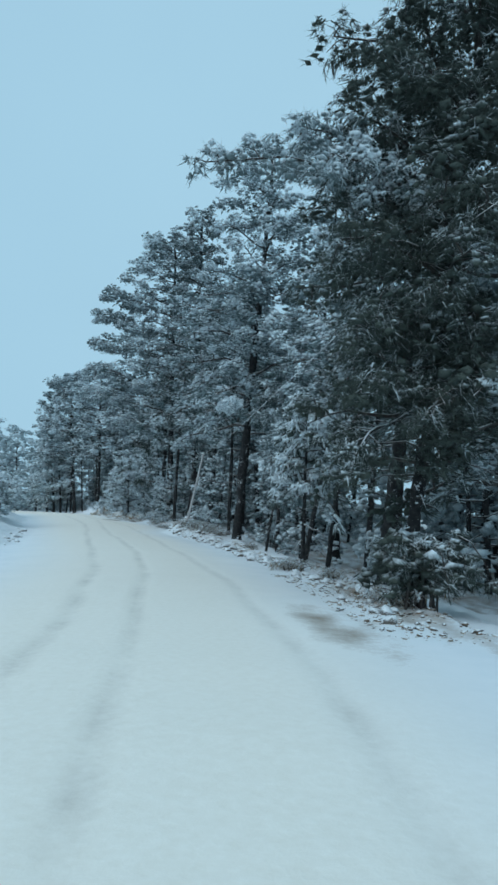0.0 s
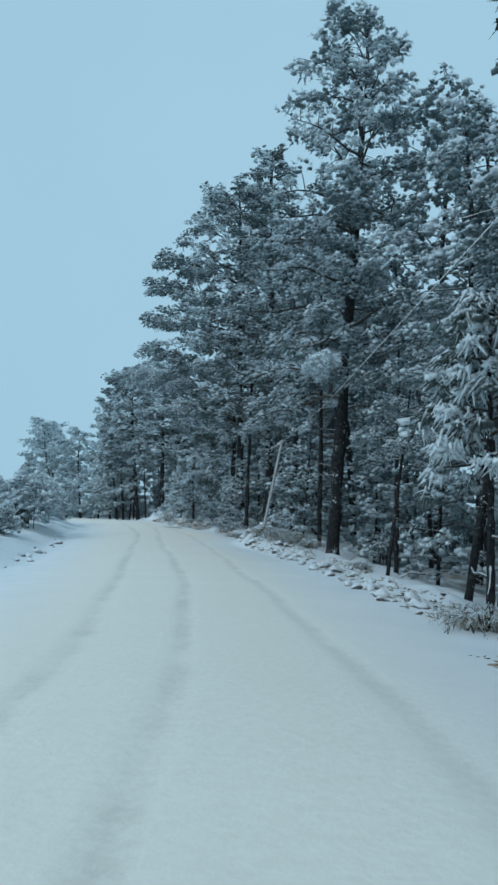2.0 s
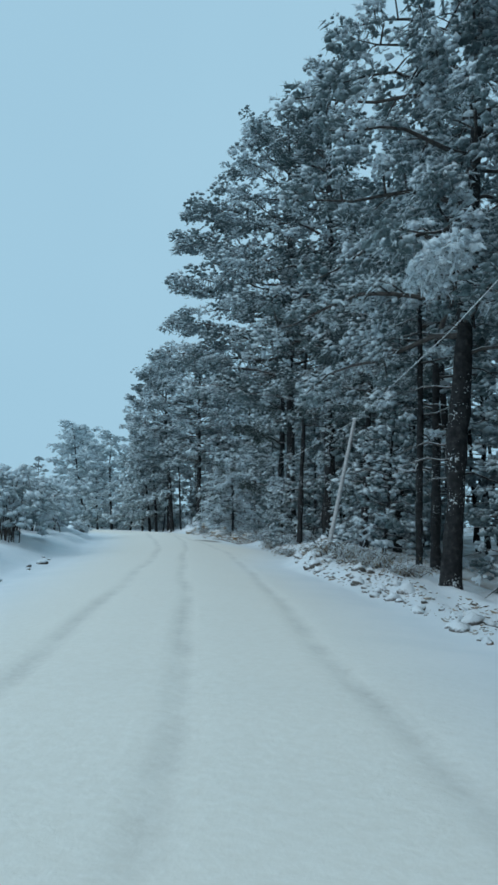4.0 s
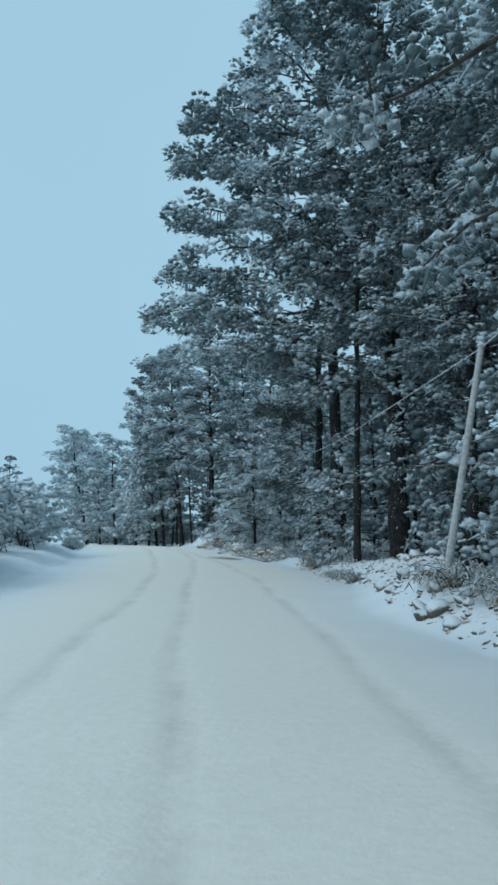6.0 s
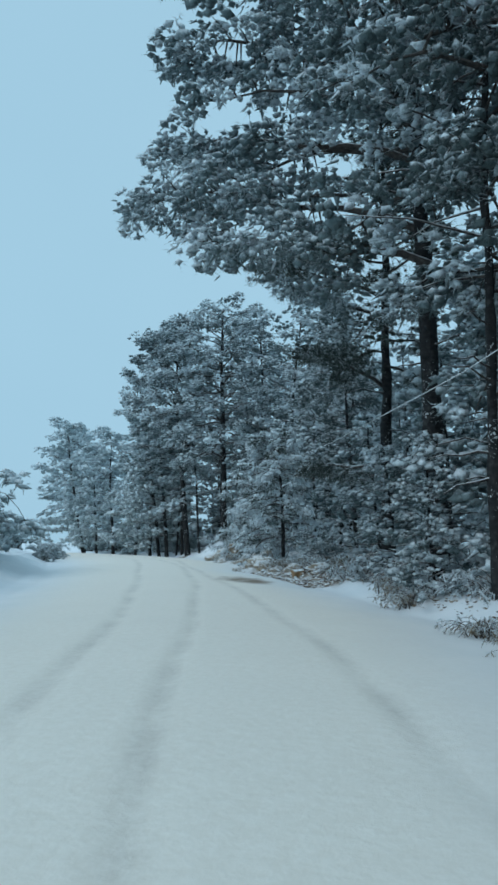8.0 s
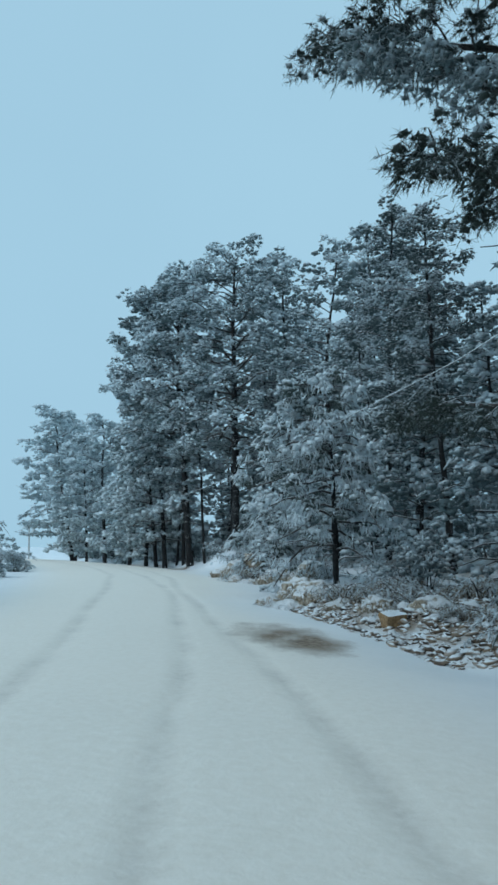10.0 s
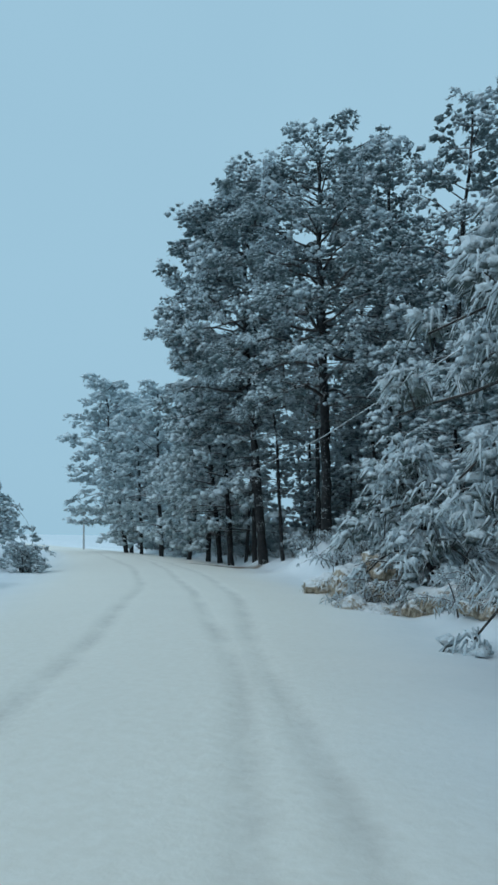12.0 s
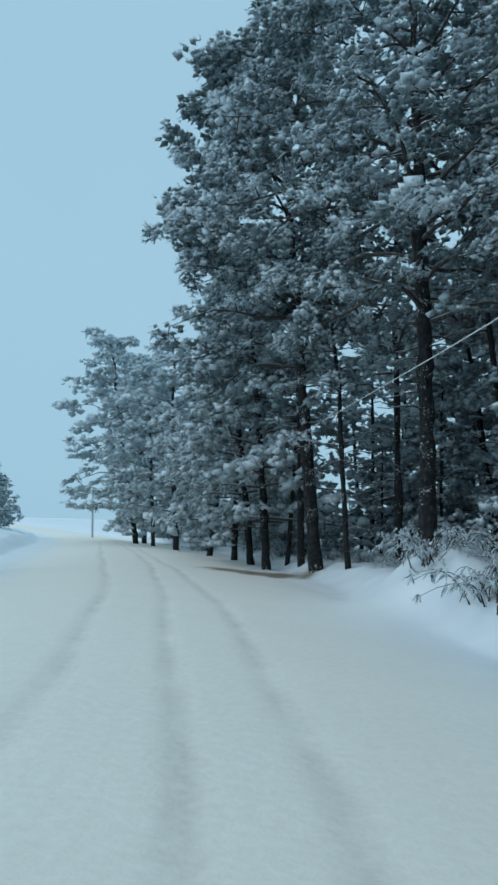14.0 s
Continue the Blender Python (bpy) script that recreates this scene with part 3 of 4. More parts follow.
# tall pine with the bare mast
tall = plant(pine(13, 17.8, 0.26, 4.0, 60, 10, needles, (0.05, -0.03), 0.23, 190, 0.22, taper=0.48, bare=14), -0.45, 31.4, "tall snow-dusted pine with a straight dark trunk")
rng = np.random.RandomState(77)
bough(tall, (0, 0, 5.3), (-0.35, -3.5, 5.6), rng, needles_loaded, 14, 0.42, 1.25, 0.06, 0.04, 0.1, 1.0)
for start, tip in (((0.3, 0, 6.4), (1.5, -1.9, 6.2)), ((0.3, 0, 7.2), (-0.6, -2.4, 7.4)), ((0.4, 0, 8.4), (1.2, -2.2, 8.6)), ((0.4, 0, 9.6), (-0.3, -2.3, 9.9)), ((0.5, 0, 10.8), (0.9, -2.0, 11.2))):
    bough(tall, start, tip, rng, needles, 12, 0.42, 0.45, 0.045, 0.04, 0.4, 1.0)
# the thick trunk, and the wide one whose limbs reach over the road
rng = np.random.RandomState(77)
thick = plant(pine(14, 21.0, 0.33, 3.9, 62, 9, needles_mid, (0.0, 0.0), 0.30, 150, 0.2, bare=14, straight=True), -3.6, 45.2, "thick-trunked pine behind a bank of snowy stones")
bough(thick, (0, 0, 8.4), (0.2, -2.3, 8.9), rng, needles_loaded, 12, 0.36, 0.95, 0.05, wide=0.6)
for start, tip in (((0, 0, 6.4), (-1.8, -2.0, 6.6)), ((0, 0, 7.2), (0.8, -2.6, 7.2)), ((0, 0, 5.4), (-2.6, 0.4, 5.2))):
    bough(thick, start, tip, rng, needles_mid, 14, 0.42, 0.45, 0.05, 0.04, 0.5, 1.1)
plant(pine(44, 13.0, 0.10, 2.5, 52, 7, needles_mid, (0.02, 0.0), 0.17, 200, 0.25, low=0.8, taper=0.5, straight=True), -1.0, 42.4, "dense snow-dusted pine clothed in boughs to the ground")
wide_pine = plant(pine(15, 20.0, 0.41, 4.2, 60, 13, needles, (-0.02, 0.0), 0.25, 175, 0.2, taper=0.40, low=1.0, bare=12, sag=0.13, straight=True), -5.4, 47.8, "broad snowy pine with long boughs reaching over the road")
for start, tip, pads in (((0, 0, 7.3), (-7.0, 0.7, 9.2), 36), ((0, 0, 8.7), (-6.4, 1.4, 11.0), 32), ((-0.1, 0, 10.9), (-5.9, 0.6, 12.8), 30), ((-0.2, 0, 12.6), (-5.6, -0.3, 14.5), 30), ((-0.2, 0, 14.2), (-5.1, -0.5, 16.2), 26), ((0, 0, 6.5), (-4.7, -0.9, 7.2), 22)):
    bough(wide_pine, start, tip, rng, needles, pads, 0.56, 0.42, 0.085, 0.03, 0.6, 1.8, 10, 80, 0.20, 0.032, lobes=20, lobe=0.17)
# the rounded crowns at the bend
plant(pine(16, 15.4, 0.34, 4.7, 66, 12, needles, (-0.02, 0.015), 0.22, 180, 0.10, taper=0.30, bare=14, straight=True), -16.4, 75.2, "large round-crowned pine at the bend of the road")
lean_pine = plant(pine(19, 15.4, 0.36, 3.7, 54, 10, needles, (-0.07, -0.02), 0.20, 190, 0.16, taper=0.36, bare=10, straight=True), -19.8, 79.0, "round-crowned pine leaning over the bend")
for start, tip in (((-0.4, 0, 8.0), (-3.9, -2.0, 10.7)), ((-0.5, 0, 9.4), (-3.8, -2.2, 12.2)), ((-0.3, 0, 6.6), (-3.4, -1.6, 9.2)), ((-0.7, 0, 10.8), (-3.2, -2.2, 13.5)), ((-0.8, 0, 12.0), (-3.0, -2.4, 14.7)), ((-0.9, 0, 13.0), (-2.3, -2.4, 14.8)), ((-0.9, 0, 13.4), (-0.9, -2.6, 15.4)), ((-0.9, 0, 13.8), (0.8, -2.6, 15.9)), ((-0.4, 0, 7.4), (-3.2, -3.0, 9.4)), ((-0.7, 0, 10.6), (-1.6, -3.0, 12.4))):
    bough(lean_pine, start, tip, rng, needles, 20, 0.60, 0.45, 0.07, 0.04, 0.3, 1.4)
dark_over = plant(pine(17, 13.0, 0.40, 2.2, 36, 7, needles_dark, (0.0, 0.0), 0.17, 10, 0.2, straight=True, stubs=11, fuzz=150, stub=0.22, fat=0.010, needle=0.13, width=0.0055, lobes=5, lobe=0.15), -6.4, 51.7, "dark pine with boughs overhanging the verge")
for start, tip, pads in (((0, 0, 7.2), (-3.4, 0.6, 8.6), 34), ((0, 0, 4.8), (-1.9, -1.2, 5.5), 26), ((0, 0, 2.6), (-2.1, 1.2, 2.8), 18), ((0, 0, 8.4), (-2.6, 1.2, 10.0), 16)):
    bough(dark_over, start, tip, rng, needles_dark, pads, 0.34, 0.55, 0.06, 0.03, 0.3, 0.9, 13, 190, 0.20, 0.009, 0.12, 0.005, 0.6, 6, 0.15)

bough(dark_over, (0, 0, 6.6), (-2.6, -0.2, 7.6), rng, needles, 28, 0.34, 0.5, 0.06, 0.03, 0.3, 0.9, 12, 150, 0.18, 0.012, 0.11, 0.005, 0.6, 10, 0.17)

mid_a = plant(pine(21, 14.0, 0.34, 3.4, 36, 5, needles, (0.03, 0.0), 0.125, stubs=3, fuzz=24, needle=0.14, width=0.013, stub=0.22, fat=0.038, lobes=12, lobe=0.225, split=False, lumpy=0.4), 3.6, 29.0, "slim snow-dusted pine with a bare lower trunk")
mid_b = plant(pine(22, 13.0, 0.38, 3.2, 36, 5, needles, (-0.03, 0.02), 0.115, stubs=3, fuzz=24, needle=0.14, width=0.013, stub=0.22, fat=0.038, lobes=12, lobe=0.225, split=False, lumpy=0.4), 2.4, 44.0, "slim snow-dusted pine in the roadside row")
mid_c = plant(pine(23, 10.5, 0.13, 2.7, 46, 5, needles_frosted_haze, (-0.08, 0.0), 0.14, stubs=4, fuzz=14, needle=0.16, width=0.020, stub=0.26, fat=0.055, pad=0.54, lobes=8, lobe=0.32, split=False, lumpy=0.5, taper=0.38, low=0.8), -22.0, 81.2, "frosted pine, paled for haze, with a slightly bent trunk")
small = plant(pine(24, 8.5, 0.08, 2.5, 26, 3, needles_deep_haze, (0.04, 0.03), 0.09, stubs=1, fuzz=10, needle=0.2, width=0.026, pad=0.54, stub=0.3, fat=0.05, lobes=8, lobe=0.26, split=False, lumpy=0.4), 4.9, 24.0, "young frosted pine, paled for haze, among taller trunks")
far_small = plant(pine(28, 8.5, 0.08, 2.5, 26, 3, needles_far_haze, (0.04, 0.03), 0.09, stubs=1, fuzz=10, needle=0.2, width=0.026, pad=0.54, stub=0.3, fat=0.05, lobes=8, lobe=0.26, split=False, lumpy=0.4), -13.0, 88.0, "young pine paled for haze, far back in the wood")
thin = plant(pine(26, 11.5, 0.45, 2.4, 22, 3, needles_deep_haze, (0.07, 0.0), 0.085, stubs=3, fuzz=10, needle=0.2, width=0.026, pad=0.58, stub=0.3, fat=0.05, lobes=8, lobe=0.26, split=False, bare=14), 6.2, 23.0, "thin leaning pine deep in the wood")
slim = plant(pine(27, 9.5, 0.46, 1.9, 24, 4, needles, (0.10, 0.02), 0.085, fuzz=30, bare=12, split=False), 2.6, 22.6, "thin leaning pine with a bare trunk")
far_a = plant(pine(25, 14.0, 0.09, 3.5, 52, 5, needles_far_haze, (-0.10, 0.0), 0.17, stubs=4, fuzz=12, needle=0.2, width=0.03, pad=0.62, stub=0.3, fat=0.07, lobes=8, lobe=0.32, taper=0.34, low=0.7, split=False, lumpy=0.5), -40.0, 106.0, "distant frosted pine, paled for haze, at the end of the row")

def row_of(src, spots):
    for x, y, turn, size in spots:
        again(src, x, y, "", turn, size)


row_of(mid_a, ((2.6, 36.0, 40, 0.95), (3.2, 33.5, 130, 1.15), (4.4, 21.0, 310, 1.0), (-1.2, 46.5, 150, 1.15), (0.6, 57.0, 220, 0.85), (-9.6, 70.5, 20, 1.05), (-12.2, 72.4, 110, 0.9), (-13.4, 79.4, 250, 1.08), (-14.4, 76.2, 320, 0.98), (-20.7, 80.6, 140, 0.9),))
row_of(mid_b, ((-4.75, 44.9, 20, 0.95), (3.6, 27.5, 70, 1.0), (-9.8, 67.4, 300, 0.75), (-11.6, 76.4, 20, 1.0), (-17.6, 79.8, 30, 1.0),))
row_of(mid_c, ((-23.4, 83.6, 0, 0.95), (-25.2, 86.5, 90, 1.0), (-27.6, 89.4, 180, 0.95), (-34.0, 96.0, 100, 0.9),))
row_of(far_a, ((-31.0, 93.0, 10, 0.92), (-36.5, 98.5, 0, 1.02), (-39.0, 104.0, 290, 1.02),))
row_of(slim, ((0.7, 25.2, 10, 0.55), (1.8, 21.8, -30, 0.9), (3.4, 20.2, 20, 1.05), (1.2, 28.0, 40, 0.8), (-0.9, 33.8, 300, 1.0), (-10.9, 68.4, 60, 1.1),))
row_of(thin, ((-14.6, 76.6, 200, 1.0), (-18.6, 77.6, 130, 0.9), (-21.6, 82.0, 330, 0.9), (-24.0, 85.0, 80, 0.8),))

near_pine = plant(pine(46, 14.0, 0.38, 2.9, 46, 6, needles_mid, (0.02, 0.0), 0.14, split=False, lumpy=0.4, straight=True, lobes=15, lobe=0.165, fuzz=84), -0.3, 36.0, "snow-dusted pine with a bare trunk close to the road")
row_of(near_pine, ((-2.2, 40.5, 30, 0.95), (-2.2, 43.9, 260, 1.05), (0.6, 38.6, 80, 1.05), (-7.5, 58.8, 60, 0.58), (-8.3, 61.5, 15, 0.62), (-9.0, 64.5, 170, 0.72)))

# young pines that close the gaps between the trunks
young = plant(pine(45, 5.6, 0.05, 1.7, 44, 4, needles, (0.03, 0.0), 0.06, stubs=2, fuzz=14, pad=0.35, stub=0.2, fat=0.04, lobes=7, lobe=0.32, taper=0.55, bare=2, split=False, lumpy=0.3), -4.3, 46.6, "young snow-dusted pine with boughs to the ground")
for x, y, turn, size in ((-6.2, 50.2, 40, 0.55), (-3.0, 46.8, 130, 1.1), (-2.0, 42.6, 220, 1.0), (-4.9, 51.4, 300, 1.0), (-5.6, 46.2, 90, 0.5), (-1.6, 38.2, 10, 0.9), (-8.2, 60.4, 70, 0.9), (-9.4, 62.8, 190, 0.95), (-10.6, 65.4, 330, 1.0), (-11.8, 67.4, 20, 0.9), (-13.2, 70.6, 150, 0.95), (-12.6, 75.4, 250, 1.1), (0.9, 31.6, 60, 0.8), (2.0, 26.0, 160, 0.85), (-6.6, 55.8, 230, 0.9)):
    again(young, x, y, "", turn, size)

# the wood behind
rng = np.random.RandomState(5)
sources = (small, thin, small, thin, small, thin)
for k in range(14):
    y = rng.uniform(13, 110)
    x = float(road_x(y)) + along(EDGE_R, y) + 4.5 + 26 * rng.uniform(0, 1) ** 1.1
    again(sources[k % 6], x, y, "", rng.uniform(0, 360), rng.uniform(0.75, 1.15))

for k in range(38):
    y = 13 + k * 1.75
    x = float(road_x(y)) + along(EDGE_R, y) + 5.5 + 8.0 * rng.uniform(0, 1)
    again(thin if k % 3 == 0 else small, x, y, "", rng.uniform(0, 360), rng.uniform(0.8, 1.2))

for k in range(8):
    y = rng.uniform(66, 112)
    x = float(road_x(y)) + along(EDGE_R, y) + 4.0 + 14 * rng.uniform(0, 1)
    again(small, x, y, "", rng.uniform(0, 360), rng.uniform(0.5, 0.95))

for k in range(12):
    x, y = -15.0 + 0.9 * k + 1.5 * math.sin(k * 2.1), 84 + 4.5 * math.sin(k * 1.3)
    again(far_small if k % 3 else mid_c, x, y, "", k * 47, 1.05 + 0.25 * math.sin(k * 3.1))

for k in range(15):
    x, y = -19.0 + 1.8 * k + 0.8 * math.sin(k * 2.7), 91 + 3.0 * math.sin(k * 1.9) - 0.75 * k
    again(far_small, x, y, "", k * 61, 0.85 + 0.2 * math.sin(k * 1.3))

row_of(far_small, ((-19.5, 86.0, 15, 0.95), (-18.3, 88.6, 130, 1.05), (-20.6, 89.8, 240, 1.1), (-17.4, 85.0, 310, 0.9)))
row_of(young, ((-18.7, 83.2, 40, 0.8), (-16.6, 81.8, 200, 0.9)))
row_of(small, ((7.2, 21.0, 0, 1.1), (8.6, 24.0, 70, 1.2), (9.6, 27.0, 140, 1.1), (11.0, 31.0, 210, 1.3), (12.5, 36.0, 280, 1.3), (7.8, 26.5, 330, 1.0)))

# ---- the other side of the road ----
left_bush = drooping_bush("bush", 31, 2.6, 1.9, 24, needles_frosted_haze, 0.32, 6, 2, 16, 0.12, 0.014, 0.2, 0.04, 5, 0.36)
left_bush.matrix_world = pose(-14.6, 39.5, gz(-14.6, 39.5))
tagged(left_bush, "snowy evergreen bush on the low bank", "bush", "bushes on the bank")
for x, y, turn, size in ((-16.2, 42.5, 80, 1.1), (-19.6, 53.0, 150, 1.35), (-21.5, 56.0, 20, 1.2), (-18.0, 47.5, 200, 1.0), (-24.5, 62.0, 30, 0.7), (-28.5, 72.0, 90, 0.9), (-13.2, 34.0, 10, 0.6), (-12.4, 30.0, 120, 0.55), (-25.0, 70.0, 310, 0.45), (-22.6, 64.5, 30, 0.4)):
    ob = copy_thing(left_bush, pose(x, y, gz(x, y) - 0.5 * size, 0, 0, turn) @ Matrix.Diagonal((size, size, size, 1)))
for x, y, turn, size in ((-21.0, 54.5, 220, 0.42),):
    again(small, x, y, "small frosted pine, paled for haze, on the open bank", turn, size)

far_bush = plant(pine(29, 7.0, 0.04, 2.6, 60, 4, needles_far_haze, (0.02, 0.0), 0.09, stubs=1, fuzz=12, needle=0.2, width=0.026, pad=0.5, stub=0.3, fat=0.05, lobes=9, lobe=0.34, taper=0.5, low=0.9, bare=0, split=False, lumpy=0.4), -53.6, 102.8, "distant frosted pine, paled for haze, clothed to the ground across the open snow", size=0.8)
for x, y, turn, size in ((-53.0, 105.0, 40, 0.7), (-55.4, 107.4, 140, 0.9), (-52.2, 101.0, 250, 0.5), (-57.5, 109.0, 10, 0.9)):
    again(far_bush, x, y, "distant frosted pine, paled for haze, clothed to the ground across the open snow", turn, size)

# ---- young trees and bushes bent under snow on the verge ----
sapling = plant(pine(41, 4.1, 0.46, 1.05, 26, 5, needles_loaded, (0.03, -0.03), 0.05, stubs=12, pad=0.25, width=0.006, fuzz=24, needle=0.05, stub=0.19, fat=0.024, lobes=5, lobe=0.30, sag=0.5, bare=3, droop=0.6, taper=0.45), 1.5, 18.8, "small pine sapling thick with white snow", size=1.1, sink=0.05)
plant(pine(42, 4.4, 0.16, 1.9, 46, 7, needles_loaded, (-0.03, -0.02), 0.07, 190, 0.25, stubs=18, pad=0.27, width=0.005, fuzz=34, needle=0.05, stub=0.16, fat=0.016, sag=0.5, bare=4, droop=0.9, taper=0.45, lobes=5, lobe=0.30), -10.0, 57.9, "young pine bowed down under heavy snow")
plant(pine(43, 2.3, 0.12, 1.25, 26, 6, needles_loaded, (-0.15, -0.05), 0.05, 180, 0.3, stubs=12, pad=0.28, width=0.006, fuzz=24, needle=0.05, stub=0.20, fat=0.024, lobes=5, lobe=0.30, sag=0.7, bare=2, droop=0.7, taper=0.5), -12.1, 63.0, "small pine pressed low by snow")

laden = drooping_bush("bush", 32, 1.1, 1.5, 29, needles_loaded, 0.14, 6, 3, 14, 0.06, 0.006, 0.18, 0.019)
laden.matrix_world = pose(-11.9, 64.1, gz(-11.9, 64.1)) @ Matrix.Diagonal((0.8, 0.8, 0.8, 1))
tagged(laden, "low bush of arching branches under snow", "bush", "bushes on the verge")
for x, y, turn, size in ((-13.2, 63.0, 60, 0.68), (-12.3, 62.8, 160, 0.75), (-11.4, 60.8, 290, 0.8), (-12.7, 65.7, 200, 0.62), (-15.0, 69.6, 130, 0.85), (-15.9, 71.0, 30, 0.72), (-14.7, 71.2, 250, 0.9), (-8.6, 57.6, 20, 0.8), (-10.4, 59.6, 80, 0.7), (-15.2, 73.9, 300, 0.9), (-17.2, 77.4, 40, 0.6), (-18.6, 79.6, 10, 0.6), (-20.0, 82.0, 100, 0.7), (-7.2, 50.5, 90, 0.7), (-5.6, 47.6, 220, 0.8), (-4.6, 45.6, 10, 0.8), (-6.4, 52.4, 160, 0.9), (-22.6, 85.0, 80, 1.0), (-26.0, 91.0, 200, 1.1), (-30.5, 96.0, 10, 1.1), (-12.3, 68.0, 100, 1.1)):
    ob = copy_thing(laden, pose(x, y, gz(x, y) - 0.18, 0, 0, turn) @ Matrix.Diagonal((size, size, size, 1)))
tan_bush = drooping_bush("bush", 33, 0.62, 1.25, 25, headlit_dry_twigs, 0.11, 6, 3, 9, 0.07, 0.005, 0.16, 0.014)
tan_bush.matrix_world = pose(-12.6, 62.9, gz(-12.6, 62.9)) @ Matrix.Diagonal((0.8, 0.8, 0.8, 1))
tagged(tan_bush, "low dry brush under snow, headlight warmth painted into its tan twigs", "brush", "dry brush on the verge")
for x, y, turn, size in ((1.15, 17.5, 60, 0.75), (2.0, 16.0, 140, 0.6), (-3.0, 35.6, 30, 0.95), (-2.3, 34.4, 210, 0.95), (-1.7, 33.4, 120, 0.85), (-1.2, 32.4, 80, 0.7), (-5.2, 43.2, 15, 0.65), (-6.0, 46.2, 95, 0.7), (-6.3, 47.8, 185, 0.7), (-4.7, 41.6, 250, 0.6), (-9.6, 54.6, 110, 0.7), (-8.4, 53.8, 250, 0.75), (-9.2, 53.9, 20, 0.5), (-7.9, 52.6, 150, 0.55), (-7.2, 52.2, 280, 0.7), (-8.9, 54.9, 10, 0.7), (-6.6, 52.9, 110, 0.8), (-8.6, 55.6, 330, 0.8), (-7.4, 54.4, 60, 0.9), (0.2, 26.2, 0, 0.5), (2.4, 11.2, 100, 0.7), (-25.5, 58.0, 0, 0.6), (-22.5, 60.0, 60, 0.7)):
    ob = copy_thing(tan_bush, pose(x, y, gz(x, y) - 0.04, 0, 0, turn) @ Matrix.Diagonal((size, size, size, 1)))
shade_bush = drooping_bush("bush", 34, 1.3, 1.0, 26, needles_dark, 0.2, 7, 7, 90, 0.11, 0.005, 0.16, 0.010, 3, 0.4)
shade_bush.matrix_world = pose(2.75, 11.2, gz(2.75, 11.2))
tagged(shade_bush, "dark evergreen shrub at the foot of a pine", "bush", "bushes on the verge")


under = drooping_bush("bush", 35, 1.5, 1.2, 11, needles_deep_haze, 0.34, 4, 2, 12, 0.12, 0.010, 0.18, 0.025, 6, 0.27)
under.matrix_world = pose(4.0, 18.0, gz(4.0, 18.0))
tagged(under, "frosted undergrowth, paled for haze, beneath the pines", "bush", "undergrowth in the wood")
for k in range(22):
    y = 86 + k * 1.7
    x = float(road_x(y)) + along(EDGE_R, y) + 1.2 + 2.4 * math.sin(k * 2.3) ** 2
    size = 1.1 + 0.9 * math.sin(k * 1.7) ** 2
    copy_thing(under, pose(x, y, gz(x, y) - 0.1, 0, 0, k * 77) @ Matrix.Diagonal((size, size, size, 1)))
rng = np.random.RandomState(12)
for k in range(28):
    y = rng.uniform(14, 104)
    x = float(road_x(y)) + along(EDGE_R, y) + 2.2 + 12 * rng.uniform(0, 1) ** 1.3
    size = rng.uniform(0.6, 1.25)
    copy_thing(under, pose(x, y, gz(x, y) - 0.05, 0, 0, rng.uniform(0, 360)) @ Matrix.Diagonal((size, size, size, 1)))


# ---- stones pushed to the verge ----
def stone(seed):
    rng = np.random.RandomState(seed)
    bm = bmesh.new()
    bmesh.ops.create_icosphere(bm, subdivisions=2, radius=1.0)
    for vert in bm.verts:
        c = vert.co
        c *= 1 + 0.55 * noise.noise(c * 1.6 + Vector((seed * 3.1, 0, 0))) + 0.16 * noise.noise(c * 3.1)
        c.z *= 0.92
        c.x *= 1.1
    me = bpy.data.meshes.new("stone")
    bm.to_mesh(me)
    bm.free()
    me.materials.append(rock_mat)
    me.polygons.foreach_set("use_smooth", np.ones(len(me.polygons), bool))
    return me


stone_meshes = [stone(k) for k in range(5)]
rng = np.random.RandomState(9)


def scatter_stones(count, y0, y1, off0, off1, r0, r1, left=False):
    for k in range(count):
        y = rng.uniform(y0, y1)
        edge = -along(EDGE_L, y) if left else along(EDGE_R, y)
        x = float(road_x(y)) + edge + rng.uniform(off0, off1)
        r = r0 + (r1 - r0) * rng.uniform(0, 1) ** 2
        ob = new("stone", stone_meshes[k % 5])
        ob.matrix_world = pose(x, y, gz(x, y) + r * 0.12, rng.uniform(-40, 40), rng.uniform(-40, 40), rng.uniform(0, 360)) @ Matrix.Diagonal((r * rng.uniform(0.7, 1.4), r * rng.uniform(0.7, 1.3), r * rng.uniform(0.6, 1.2), 1))
        tagged(ob, "rough brown stone capped with snow on the verge", "stone", "stones along the verge")


scatter_stones(72, 31, 42, 0.0, 1.4, 0.035, 0.17)
scatter_stones(40, 9, 20, 0.0, 1.0, 0.03, 0.11)
scatter_stones(86, 19, 31, -0.1, 0.9, 0.04, 0.14)
scatter_stones(86, 50, 55.5, 0.0, 2.2, 0.03, 0.12)
scatter_stones(15, 24, 40, -0.6, 0.2, 0.05, 0.16, True)

